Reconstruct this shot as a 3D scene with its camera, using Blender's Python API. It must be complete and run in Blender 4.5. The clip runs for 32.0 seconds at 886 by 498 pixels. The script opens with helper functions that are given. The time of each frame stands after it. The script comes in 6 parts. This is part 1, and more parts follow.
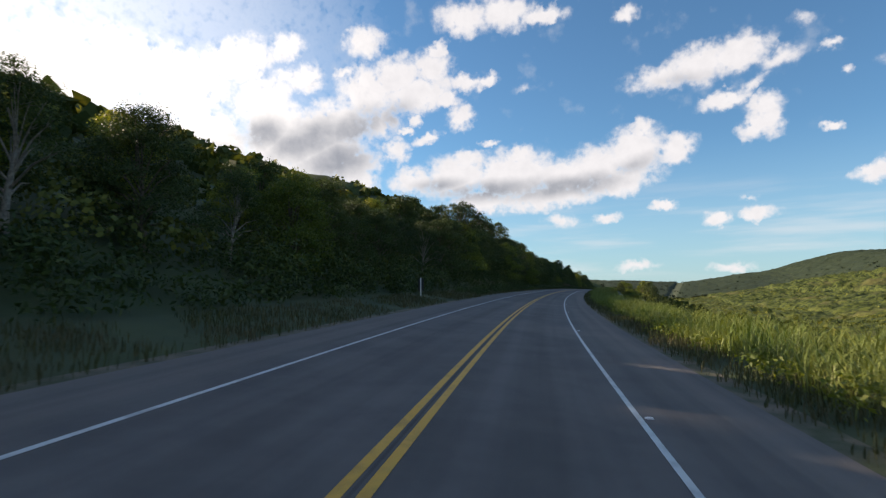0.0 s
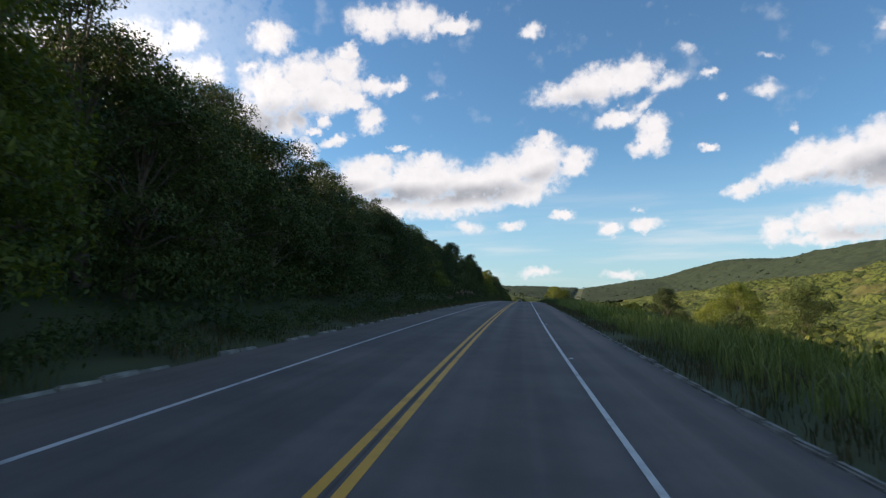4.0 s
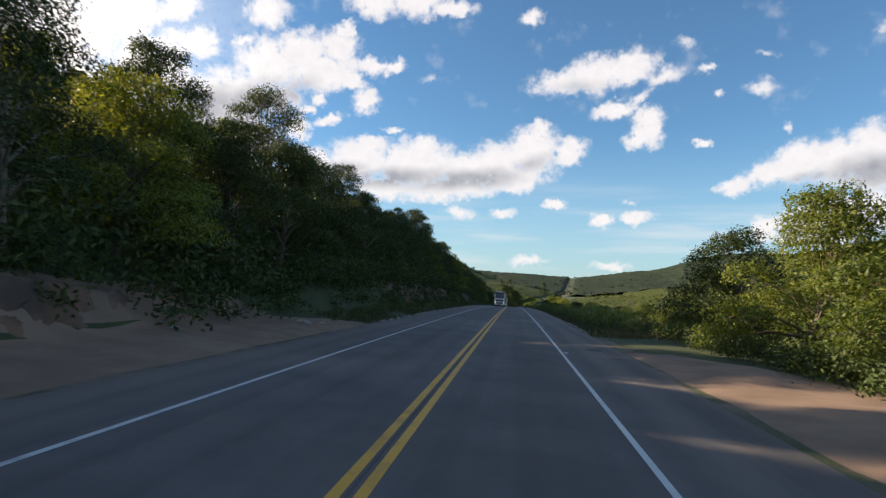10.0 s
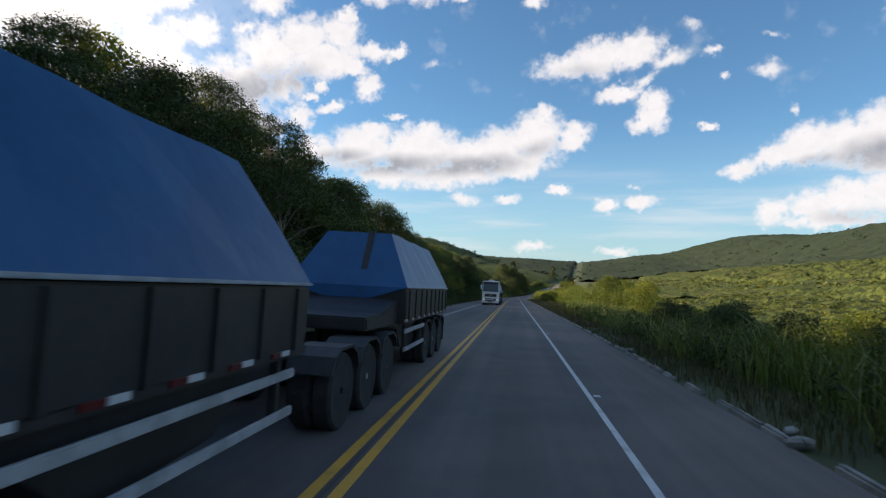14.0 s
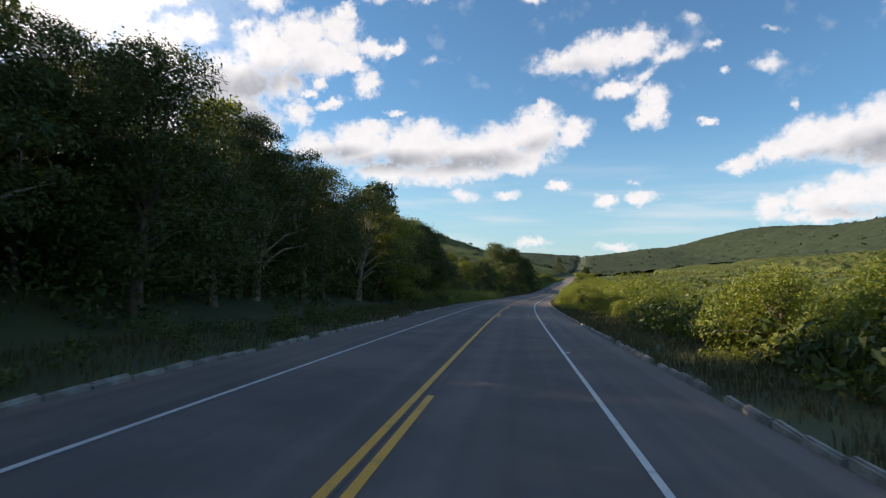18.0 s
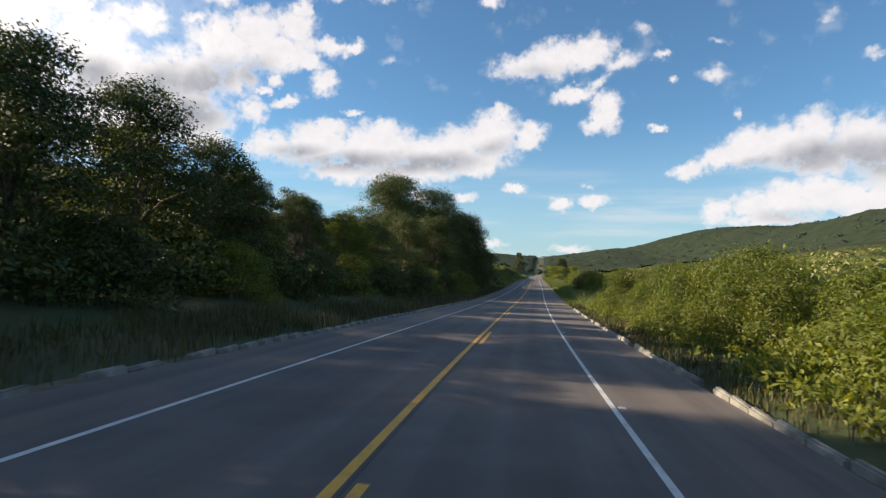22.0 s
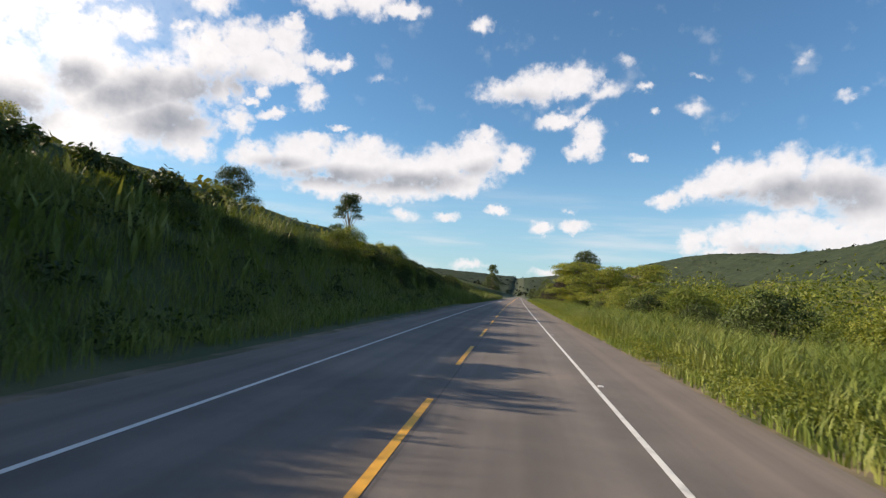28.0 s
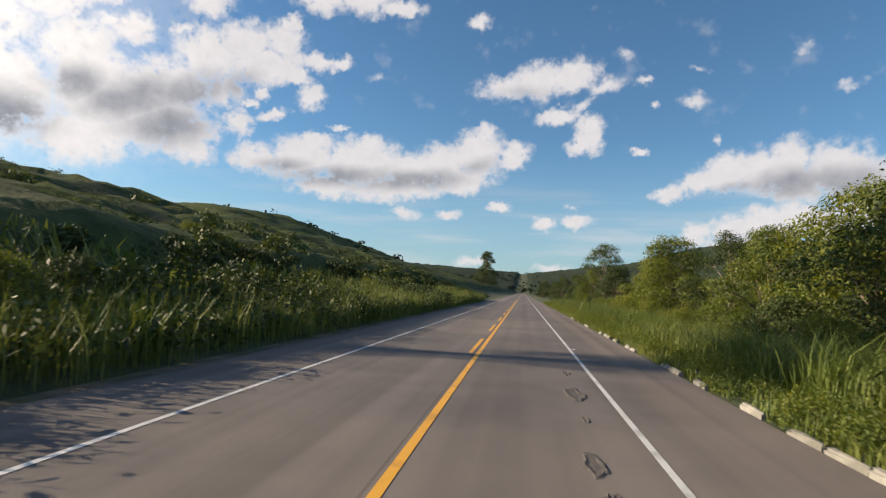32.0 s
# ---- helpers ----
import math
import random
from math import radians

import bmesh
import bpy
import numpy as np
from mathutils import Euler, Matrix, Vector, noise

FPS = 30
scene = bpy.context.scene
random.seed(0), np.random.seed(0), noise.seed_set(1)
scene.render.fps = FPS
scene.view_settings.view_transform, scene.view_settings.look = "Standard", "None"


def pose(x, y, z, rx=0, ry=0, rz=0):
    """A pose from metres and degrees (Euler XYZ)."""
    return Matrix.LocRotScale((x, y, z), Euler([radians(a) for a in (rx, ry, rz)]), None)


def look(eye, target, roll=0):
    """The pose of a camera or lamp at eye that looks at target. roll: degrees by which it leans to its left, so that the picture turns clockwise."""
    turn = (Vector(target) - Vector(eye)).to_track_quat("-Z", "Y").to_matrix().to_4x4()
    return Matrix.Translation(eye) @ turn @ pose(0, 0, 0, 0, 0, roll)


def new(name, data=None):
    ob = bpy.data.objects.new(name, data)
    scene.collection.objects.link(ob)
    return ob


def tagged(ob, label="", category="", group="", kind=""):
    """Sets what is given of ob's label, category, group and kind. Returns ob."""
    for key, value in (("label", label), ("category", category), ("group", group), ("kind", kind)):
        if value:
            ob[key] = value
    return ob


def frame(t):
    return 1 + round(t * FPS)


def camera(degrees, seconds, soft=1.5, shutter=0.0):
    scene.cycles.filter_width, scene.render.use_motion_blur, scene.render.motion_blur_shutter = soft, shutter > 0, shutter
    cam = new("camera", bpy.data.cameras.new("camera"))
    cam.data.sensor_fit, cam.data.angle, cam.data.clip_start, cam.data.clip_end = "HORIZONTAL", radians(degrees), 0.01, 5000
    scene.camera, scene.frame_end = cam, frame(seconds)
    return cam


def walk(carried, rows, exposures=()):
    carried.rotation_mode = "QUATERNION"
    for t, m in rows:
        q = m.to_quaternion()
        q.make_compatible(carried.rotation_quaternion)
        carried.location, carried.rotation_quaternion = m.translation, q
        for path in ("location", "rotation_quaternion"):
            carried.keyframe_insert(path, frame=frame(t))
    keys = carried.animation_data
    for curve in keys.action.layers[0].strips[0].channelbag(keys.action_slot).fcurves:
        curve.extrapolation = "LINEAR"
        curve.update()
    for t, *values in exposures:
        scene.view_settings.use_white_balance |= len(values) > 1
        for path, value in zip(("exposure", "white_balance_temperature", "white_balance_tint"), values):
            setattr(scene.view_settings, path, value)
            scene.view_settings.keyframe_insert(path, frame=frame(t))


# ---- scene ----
cam = camera(77.9, 32.0, soft=1.3, shutter=0.05)

# seconds, place in metres, tilt, lean and turn in degrees
ROWS = [
    (0.0, -0.01, -0.04, 0.00, 94.85, 0.23, 10.92),
    (0.5, -0.40, 17.45, 0.35, 94.90, 0.54, 9.46),
    (1.0, -0.46, 34.94, 0.69, 95.01, 1.86, 8.18),
    (1.5, -0.16, 52.43, 1.03, 95.35, 2.21, 6.99),
    (2.0, 0.44, 69.90, 1.38, 95.46, 1.62, 5.82),
    (2.5, 1.33, 87.37, 1.76, 95.50, 1.77, 4.57),
    (3.0, 2.52, 104.82, 2.17, 95.68, 1.07, 3.39),
    (3.5, 3.96, 122.25, 2.57, 95.59, 0.03, 2.27),
    (4.0, 5.61, 139.66, 2.93, 95.32, 0.10, 1.24),
    (4.5, 7.49, 157.05, 3.26, 95.25, 0.16, 0.60),
    (5.0, 9.55, 174.41, 3.55, 95.11, -0.14, 0.40),
    (5.5, 11.72, 191.77, 3.82, 94.97, -0.43, 0.19),
    (6.0, 13.92, 209.12, 4.03, 94.83, -0.74, -0.03),
    (6.5, 16.13, 226.47, 4.20, 94.69, -1.04, -0.23),
    (7.0, 18.35, 243.83, 4.32, 94.60, -1.56, -0.15),
    (7.5, 20.55, 261.18, 4.40, 94.36, -2.50, -0.03),
    (8.0, 22.78, 278.53, 4.43, 94.19, -2.31, 0.06),
    (8.5, 25.04, 295.88, 4.42, 93.96, -2.13, 0.03),
    (9.0, 27.33, 313.22, 4.37, 93.97, -1.74, 0.07),
    (9.5, 29.60, 330.57, 4.27, 93.78, -1.77, 0.08),
    (10.0, 31.87, 347.92, 4.12, 93.73, -2.21, 0.05),
    (10.5, 34.17, 365.27, 3.92, 93.50, -2.13, 0.04),
    (11.0, 36.48, 382.61, 3.68, 93.17, -1.66, -0.01),
    (11.5, 38.79, 399.96, 3.38, 92.98, -1.41, -0.06),
    (12.0, 41.06, 417.30, 3.03, 92.91, -1.14, 0.08),
    (12.5, 43.29, 434.66, 2.63, 92.72, -1.55, 0.26),
    (13.0, 45.47, 452.02, 2.17, 92.57, -1.34, 0.42),
    (13.5, 47.64, 469.38, 1.67, 92.41, -1.41, 0.49),
    (14.0, 49.78, 486.75, 1.14, 92.33, -1.68, 0.54),
    (14.5, 51.90, 504.12, 0.58, 92.14, -1.74, 0.50),
    (15.0, 54.00, 521.48, -0.03, 92.10, -1.75, 0.48),
    (15.5, 56.10, 538.85, -0.65, 92.08, -1.76, 0.48),
    (16.0, 58.20, 556.22, -1.29, 92.04, -1.77, 0.46),
    (16.5, 60.31, 573.59, -1.92, 92.01, -1.78, 0.44),
    (17.0, 62.43, 590.96, -2.58, 92.00, -1.71, 0.49),
    (17.5, 64.57, 608.32, -3.24, 91.86, -1.47, 0.53),
    (18.0, 66.74, 625.68, -3.91, 91.96, -1.36, 0.55),
    (18.5, 68.93, 643.03, -4.59, 92.12, -1.81, 0.51),
    (19.0, 71.19, 660.38, -5.29, 91.87, -2.68, 0.34),
    (19.5, 73.64, 677.70, -5.99, 91.75, -2.08, -0.10),
    (20.0, 76.26, 694.99, -6.68, 91.86, -1.40, -0.60),
    (20.5, 79.00, 712.27, -7.38, 91.79, -2.89, -1.18),
    (21.0, 81.95, 729.51, -8.10, 91.92, -2.54, -2.00),
    (21.5, 85.23, 746.69, -8.78, 91.99, -2.05, -2.96),
    (22.0, 88.79, 763.82, -9.38, 92.21, -1.57, -3.93),
    (22.5, 92.52, 780.91, -9.89, 92.45, -1.86, -4.72),
    (23.0, 96.42, 797.96, -10.34, 92.78, -2.43, -5.38),
    (23.5, 100.46, 814.98, -10.72, 93.21, -1.74, -5.83),
    (24.0, 104.58, 831.98, -11.01, 93.79, -2.53, -6.08),
    (24.5, 108.74, 848.97, -11.20, 94.08, -3.54, -6.11),
    (25.0, 112.93, 865.96, -11.28, 94.20, -3.28, -6.11),
    (25.5, 117.12, 882.95, -11.31, 94.22, -3.40, -6.05),
    (26.0, 121.27, 899.94, -11.33, 94.24, -3.54, -6.03),
    (26.5, 125.39, 916.95, -11.33, 94.26, -3.69, -6.02),
    (27.0, 129.48, 933.96, -11.30, 94.29, -3.84, -6.01),
    (27.5, 133.55, 950.98, -11.27, 94.31, -3.99, -6.00),
    (28.0, 137.63, 967.99, -11.24, 94.29, -3.85, -6.10),
    (28.5, 141.75, 985.00, -11.22, 94.30, -3.69, -6.19),
    (29.0, 145.89, 1002.00, -11.21, 94.16, -3.63, -6.24),
    (29.5, 150.04, 1019.00, -11.20, 94.17, -3.51, -6.26),
    (30.0, 154.22, 1035.99, -11.21, 94.09, -3.49, -6.43),
    (30.5, 158.46, 1052.97, -11.23, 94.03, -3.46, -6.63),
    (31.0, 162.68, 1069.95, -11.26, 94.10, -3.22, -6.56),
    (31.5, 166.84, 1086.95, -11.29, 94.14, -3.24, -6.24),
    (32.0, 170.99, 1103.95, -11.33, 94.06, -2.77, -5.76),
]
walk(cam, [(t, pose(x, y, z, rx, ry, rz)) for t, x, y, z, rx, ry, rz in ROWS],
     exposures=[(t, v, 6720, 14) for t, v in ((0.0, 0.94), (6.0, 1.0), (19.0, 1.0), (24.0, 0.92), (26.0, 0.92), (28.0, 0.98), (28.8, 0.9), (29.8, 0.7), (31.2, 0.65), (32.0, 0.7))])

# ---- light ----
SUN_AZ, SUN_EL = 76.0, 21.5     # degrees left of +y, and above the horizon
sun_data = bpy.data.lights.new("sun", "SUN")
sun_data.energy, sun_data.angle, sun_data.color = 5.0, radians(0.55), (1.0, 0.84, 0.6)
sun = new("sun", sun_data)
sun_way = Vector((-math.sin(radians(SUN_AZ)) * math.cos(radians(SUN_EL)), math.cos(radians(SUN_AZ)) * math.cos(radians(SUN_EL)), math.sin(radians(SUN_EL))))
sun.matrix_world = look(sun_way * 300, (0, 0, 0))
scene.view_settings.exposure = 0.92


def build_world():
    world = bpy.data.worlds.new("sky")
    world.use_nodes = True
    scene.world = world
    nt = world.node_tree
    nt.nodes.clear()
    N, L = nt.nodes.new, nt.links.new

    def math_node(op, a, b=None, c=None, clamp=False):
        n = N("ShaderNodeMath")
        n.operation, n.use_clamp = op, clamp
        for i, v in enumerate((a, b, c)):
            if v is None:
                continue
            if isinstance(v, (int, float)):
                n.inputs[i].default_value = v
            else:
                L(v, n.inputs[i])
        return n.outputs[0]

    def step_node(v, lo, hi, a=0.0, b=1.0):
        n = N("ShaderNodeMapRange")
        n.interpolation_type = "SMOOTHSTEP"
        L(v, n.inputs[0])
        for i, x in enumerate((lo, hi, a, b)):
            n.inputs[i + 1].default_value = x
        return n.outputs[0]

    def mix_node(f, a, b):
        n = N("ShaderNodeMix")
        n.data_type = "RGBA"
        L(f, n.inputs[0])
        for s, v in ((n.inputs[6], a), (n.inputs[7], b)):
            if isinstance(v, tuple):
                s.default_value = (*v, 1)
            else:
                L(v, s)
        return n.outputs[2]

    out, back, sky, co = N("ShaderNodeOutputWorld"), N("ShaderNodeBackground"), N("ShaderNodeTexSky"), N("ShaderNodeTexCoord")
    sky.sky_type, sky.sun_disc = "NISHITA", False
    sky.sun_elevation, sky.sun_rotation = radians(SUN_EL), radians(-SUN_AZ)
    sky.air_density, sky.dust_density, sky.ozone_density = 1.0, 0.3, 3.0
    sep = N("ShaderNodeSeparateXYZ")
    L(co.outputs["Generated"], sep.inputs[0])
    az = math_node("MULTIPLY", math_node("ARCTAN2", sep.outputs[0], sep.outputs[1]), 57.2958)   # to the right
    el = math_node("MULTIPLY", math_node("ARCSINE", sep.outputs[2]), 57.2958)
    comb = N("ShaderNodeCombineXYZ")
    L(az, comb.inputs[0]), L(el, comb.inputs[1])
    # ragged edges: the clouds' outlines are pushed about by two scales of noise
    n1 = N("ShaderNodeTexNoise")
    n1.inputs["Scale"].default_value, n1.inputs["Detail"].default_value, n1.inputs["Roughness"].default_value = 0.75, 10.0, 0.58
    L(comb.outputs[0], n1.inputs["Vector"])
    n2 = N("ShaderNodeTexNoise")
    n2.inputs["Scale"].default_value, n2.inputs["Detail"].default_value, n2.inputs["Roughness"].default_value = 0.3, 5.0, 0.55
    L(comb.outputs[0], n2.inputs["Vector"])

    # swirl the outlines at two scales, so that they billow
    warped, soft_warp = comb.outputs[0], None
    for sc_, amt in ((0.35, 1.3), (0.9, 1.3), (2.4, 0.55)):
        wn = N("ShaderNodeTexNoise")
        wn.inputs["Scale"].default_value, wn.inputs["Detail"].default_value = sc_, 2.0
        L(comb.outputs[0], wn.inputs["Vector"])
        sub, mul, add = N("ShaderNodeVectorMath"), N("ShaderNodeVectorMath"), N("ShaderNodeVectorMath")
        sub.operation, mul.operation, add.operation = "SUBTRACT", "SCALE", "ADD"
        L(wn.outputs["Color"], sub.inputs[0])
        sub.inputs[1].default_value = (0.5, 0.5, 0.5)
        L(sub.outputs[0], mul.inputs[0])
        mul.inputs[3].default_value = amt
        L(warped, add.inputs[0])
        L(mul.outputs[0], add.inputs[1])
        warped = add.outputs[0]
        if soft_warp is None:
            half = N("ShaderNodeVectorMath")
            half.operation = "SCALE"
            L(mul.outputs[0], half.inputs[0])
            half.inputs[3].default_value = 0.5
            gentle = N("ShaderNodeVectorMath")
            L(comb.outputs[0], gentle.inputs[0])
            L(half.outputs[0], gentle.inputs[1])
            soft_warp = gentle.outputs[0]

    def lobes(rows, where=None):
        total = None
        for a, e, w, h, turn, amount in rows:
            mp = N("ShaderNodeMapping")
            mp.vector_type = "TEXTURE"
            mp.inputs["Location"].default_value = (a, e, 0)
            mp.inputs["Rotation"].default_value = (0, 0, radians(turn))
            mp.inputs["Scale"].default_value = (w, h, 1)
            L(where or warped, mp.inputs[0])
            g = N("ShaderNodeTexGradient")
            g.gradient_type = "SPHERICAL"
            L(mp.outputs[0], g.inputs[0])
            v = math_node("MULTIPLY", g.outputs[1], amount)
            total = v if total is None else math_node("MAXIMUM", total, v)
        return total

    cover = lobes(CLOUD_LONG + CLOUD_UPPER + CLOUD_RIGHT + CLOUD_SMALL + CLOUD_CREST + CLOUD_LEFT)
    # low cumulus round the rest of the sky, beyond what the road looks at
    rest = N("ShaderNodeTexNoise")
    rest.inputs["Scale"].default_value, rest.inputs["Detail"].default_value = 0.05, 5.0
    L(comb.outputs[0], rest.inputs["Vector"])
    behind = math_node("MULTIPLY", step_node(math_node("ABSOLUTE", math_node("SUBTRACT", az, 8.0)), 60, 85), step_node(rest.outputs["Fac"], 0.5, 0.7, 0.0, 0.8))
    cover = math_node("MAXIMUM", cover, behind)
    rag = math_node("MULTIPLY", math_node("SUBTRACT", n1.outputs["Fac"], 0.5), 1.1)
    dens = math_node("ADD", cover, math_node("MULTIPLY", rag, math_node("MULTIPLY", step_node(cover, 0.0, 0.25), step_node(cover, 0.35, 0.85, 1.0, 0.2))))
    alpha = step_node(dens, 0.0, 0.7)
    under = lobes(CLOUD_SHADE, soft_warp)
    grey = math_node("MULTIPLY", step_node(under, -0.05, 0.85), 0.85)
    patchy = math_node("MULTIPLY", math_node("SUBTRACT", n2.outputs["Fac"], 0.5), 0.7)
    grey = math_node("ADD", grey, math_node("MULTIPLY", patchy, step_node(under, -0.1, 0.35)))
    grey = math_node("ADD", grey, math_node("MULTIPLY", math_node("SUBTRACT", n1.outputs["Fac"], 0.44), 0.45))
    grey = math_node("MULTIPLY", grey, step_node(dens, 0.15, 0.7), clamp=True)
    glare = lobes([GLARE])
    white = mix_node(glare, (0.91, 0.91, 0.92), (1.6, 1.55, 1.45))
    cloud = mix_node(grey, white, (0.36, 0.385, 0.43))
    # thin milky haze towards the horizon
    sc = N("ShaderNodeVectorMath")
    sc.operation = "SCALE"
    L(sky.outputs[0], sc.inputs[0])
    sc.inputs[3].default_value = 0.15
    tint = N("ShaderNodeVectorMath")
    tint.operation = "MULTIPLY"
    L(sc.outputs[0], tint.inputs[0])
    tint.inputs[1].default_value = (0.68, 0.96, 1.04)
    air = mix_node(step_node(el, 0.0, 16.0, 0.55, 0.0), tint.outputs[0], (0.43, 0.63, 0.78))
    air = mix_node(math_node("MULTIPLY", glare, 0.8), air, (1.3, 1.3, 1.3))
    # thin level streaks low in the sky
    flat = N("ShaderNodeMapping")
    flat.inputs["Scale"].default_value = (0.06, 0.55, 1)
    L(comb.outputs[0], flat.inputs[0])
    n3 = N("ShaderNodeTexNoise")
    n3.inputs["Scale"].default_value, n3.inputs["Detail"].default_value = 1.0, 6.0
    L(flat.outputs[0], n3.inputs["Vector"])
    streak = math_node("MULTIPLY", step_node(n3.outputs["Fac"], 0.45, 0.7), math_node("MULTIPLY", step_node(el, 0.5, 3.0), step_node(el, 5.0, 13.0, 1.0, 0.0)))
    air = mix_node(math_node("MULTIPLY", streak, 0.45), air, (0.80, 0.83, 0.85))
    # faint torn wisps higher up
    wisp = math_node("MULTIPLY", step_node(n2.outputs["Fac"], 0.56, 0.75), step_node(el, 12.0, 18.0))
    air = mix_node(math_node("MULTIPLY", wisp, 0.2), air, (0.80, 0.83, 0.85))
    L(mix_node(math_node("MULTIPLY", alpha, 0.97), air, cloud), back.inputs[0])
    back.inputs[1].default_value = 0.53
    L(back.outputs[0], out.inputs[0])


# clouds: degrees to the right, height, half length, half depth, turn, amount
CLOUD_LONG = [
    (-13.9, 12, 3.5, 1.89, 4, 1.1), (-9.4, 12.3, 5.12, 2.82, 4, 1.2), (-3.5, 12.4, 6.83, 3.31, 2, 1.25), (1.9, 11.9, 5.64, 2.75, 1, 1.2),
    (5.4, 12.8, 4.59, 2.95, 10, 1.2), (8.9, 14.2, 3.83, 3.23, 14, 1.2), (12.4, 14, 2.72, 1.77, 18, 1.1), (-6.4, 9.8, 5.29, 1.38, 5, 1.1),
    (0.2, 10, 8.02, 1.51, 5, 1.1), (7.2, 11.3, 5.54, 1.83, 12, 1.1), (9.4, 16, 1.97, 1.43, -1, 1.1), (-8.3, 14, 2.46, 1.34, 3, 1.1),
    (-2.7, 14.3, 2.5, 1.35, 2, 1.1),
]
CLOUD_UPPER = [
    (11.6, 20.5, 4.86, 1.77, 2, 0.85), (15, 21.1, 4.73, 2.35, 6, 1.1), (18.2, 21.6, 4.04, 2.09, 9, 1.1), (19.8, 22.4, 1.8, 1.08, -6, 0.8),
    (21.7, 20.6, 2.37, 1.18, 14, 0.7), (17, 17.8, 3.05, 1.15, 11, 1.1), (19.3, 18.7, 3.18, 0.72, 26, 0.6), (20.2, 16.5, 2.09, 1.77, 27, 1.1),
    (19.5, 15.1, 2.21, 1.48, 17, 1.1), (20.4, 15.7, 1.56, 2.09, -4, 1.1), (25.6, 20.7, 1.46, 0.62, 2, 0.8), (26.3, 18.5, 0.72, 0.54, -7, 0.7),
    (30, 18.6, 1.98, 1.03, 2, 0.6), (25.2, 14.3, 1.31, 0.51, -5, 1.1), (32, 14.8, 0.73, 0.57, -7, 0.7), (23.4, 23.4, 1.37, 0.85, -8, 0.5),
]
CLOUD_RIGHT = [
    (27.9, 10.1, 2.21, 1.02, 13, 1.1), (30.5, 11.2, 2.89, 1.68, 24, 1.1), (33.1, 11.9, 3.32, 2.2, 18, 1.2), (35.9, 11.9, 3.69, 2.69, 6, 1.2),
    (38.1, 12.9, 2.42, 2.41, 4, 1.1), (38.5, 10.7, 3.98, 2.48, -6, 1.25), (41.6, 11.4, 4.3, 3.43, -8, 1.25), (30.4, 6.1, 2.01, 1.62, 10, 1.1),
    (33.1, 6.8, 2.72, 2.05, 15, 1.1), (35.9, 7.2, 3.31, 2.17, 9, 1.2), (38.5, 7.3, 3.23, 2.28, -4, 1.2), (34.7, 5.5, 5.14, 0.96, 2, 1.1),
    (41.6, 6.8, 4.26, 2.44, -4, 1.2), (44.7, 8.9, 4.16, 4.53, -6, 1.3),
]
CLOUD_SMALL = [
    (11.3, 8.7, 1.48, 0.86, 0, 1.1), (15.9, 7.1, 1.64, 0.9, 5, 1.1), (19.3, 7.4, 2.1, 0.94, 2, 1.1), (1.4, 7.7, 2.61, 0.94, 1, 0.7),
    (5.8, 7.6, 1.87, 0.64, 6, 0.9), (18.7, 8.7, 1.16, 0.39, -1, 0.6), (17, 2.6, 2.69, 0.62, 4, 0.7), (8.6, 2.8, 2.54, 0.7, 1, 0.7),
    (-6, 15.7, 1.3, 0.44, 3, 0.8), (8.3, 26.6, 1.7, 1.11, 0, 0.9), (-2.3, 20.9, 1.97, 0.59, 5, 0.35), (30.7, 21.3, 1.51, 0.41, -10, 0.4),
    (-5.8, 15.7, 1.27, 0.36, 6, 0.7), (39.1, 21.9, 1.18, 0.64, 22, 0.4), (42.3, 18.5, 1.43, 0.56, 0, 0.5),
]
CLOUD_CREST = [
    (-18.9, 20.6, 4.29, 3.51, 12, 1.2), (-15.9, 22.1, 4.53, 2.82, 11, 1.2), (-12.1, 23.2, 3.13, 2.4, 9, 1.1), (-11.3, 24.8, 1.43, 1.09, 9, 1.1),
    (-13.6, 20.6, 5.64, 2.44, 9, 1.2), (-8.4, 21.7, 3.03, 1.25, -2, 1.1), (-6, 21.8, 1.71, 0.97, 6, 1.1), (-10.5, 20.1, 2.24, 1.06, 8, 1.1),
    (-17.2, 17.7, 3.03, 2.07, 10, 1.1), (-15.9, 14.9, 2.04, 1.75, 29, 1.1), (-8.8, 18.3, 2.07, 1.68, 37, 1.1), (-12.6, 16.2, 1.96, 0.79, 18, 1.1),
    (-13.7, 18.2, 1.26, 0.87, 49, 1.1), (-14.7, 16.8, 1.14, 0.58, 9, 1.1), (-19.2, 11.8, 2.17, 1.82, 8, 1.1),
]
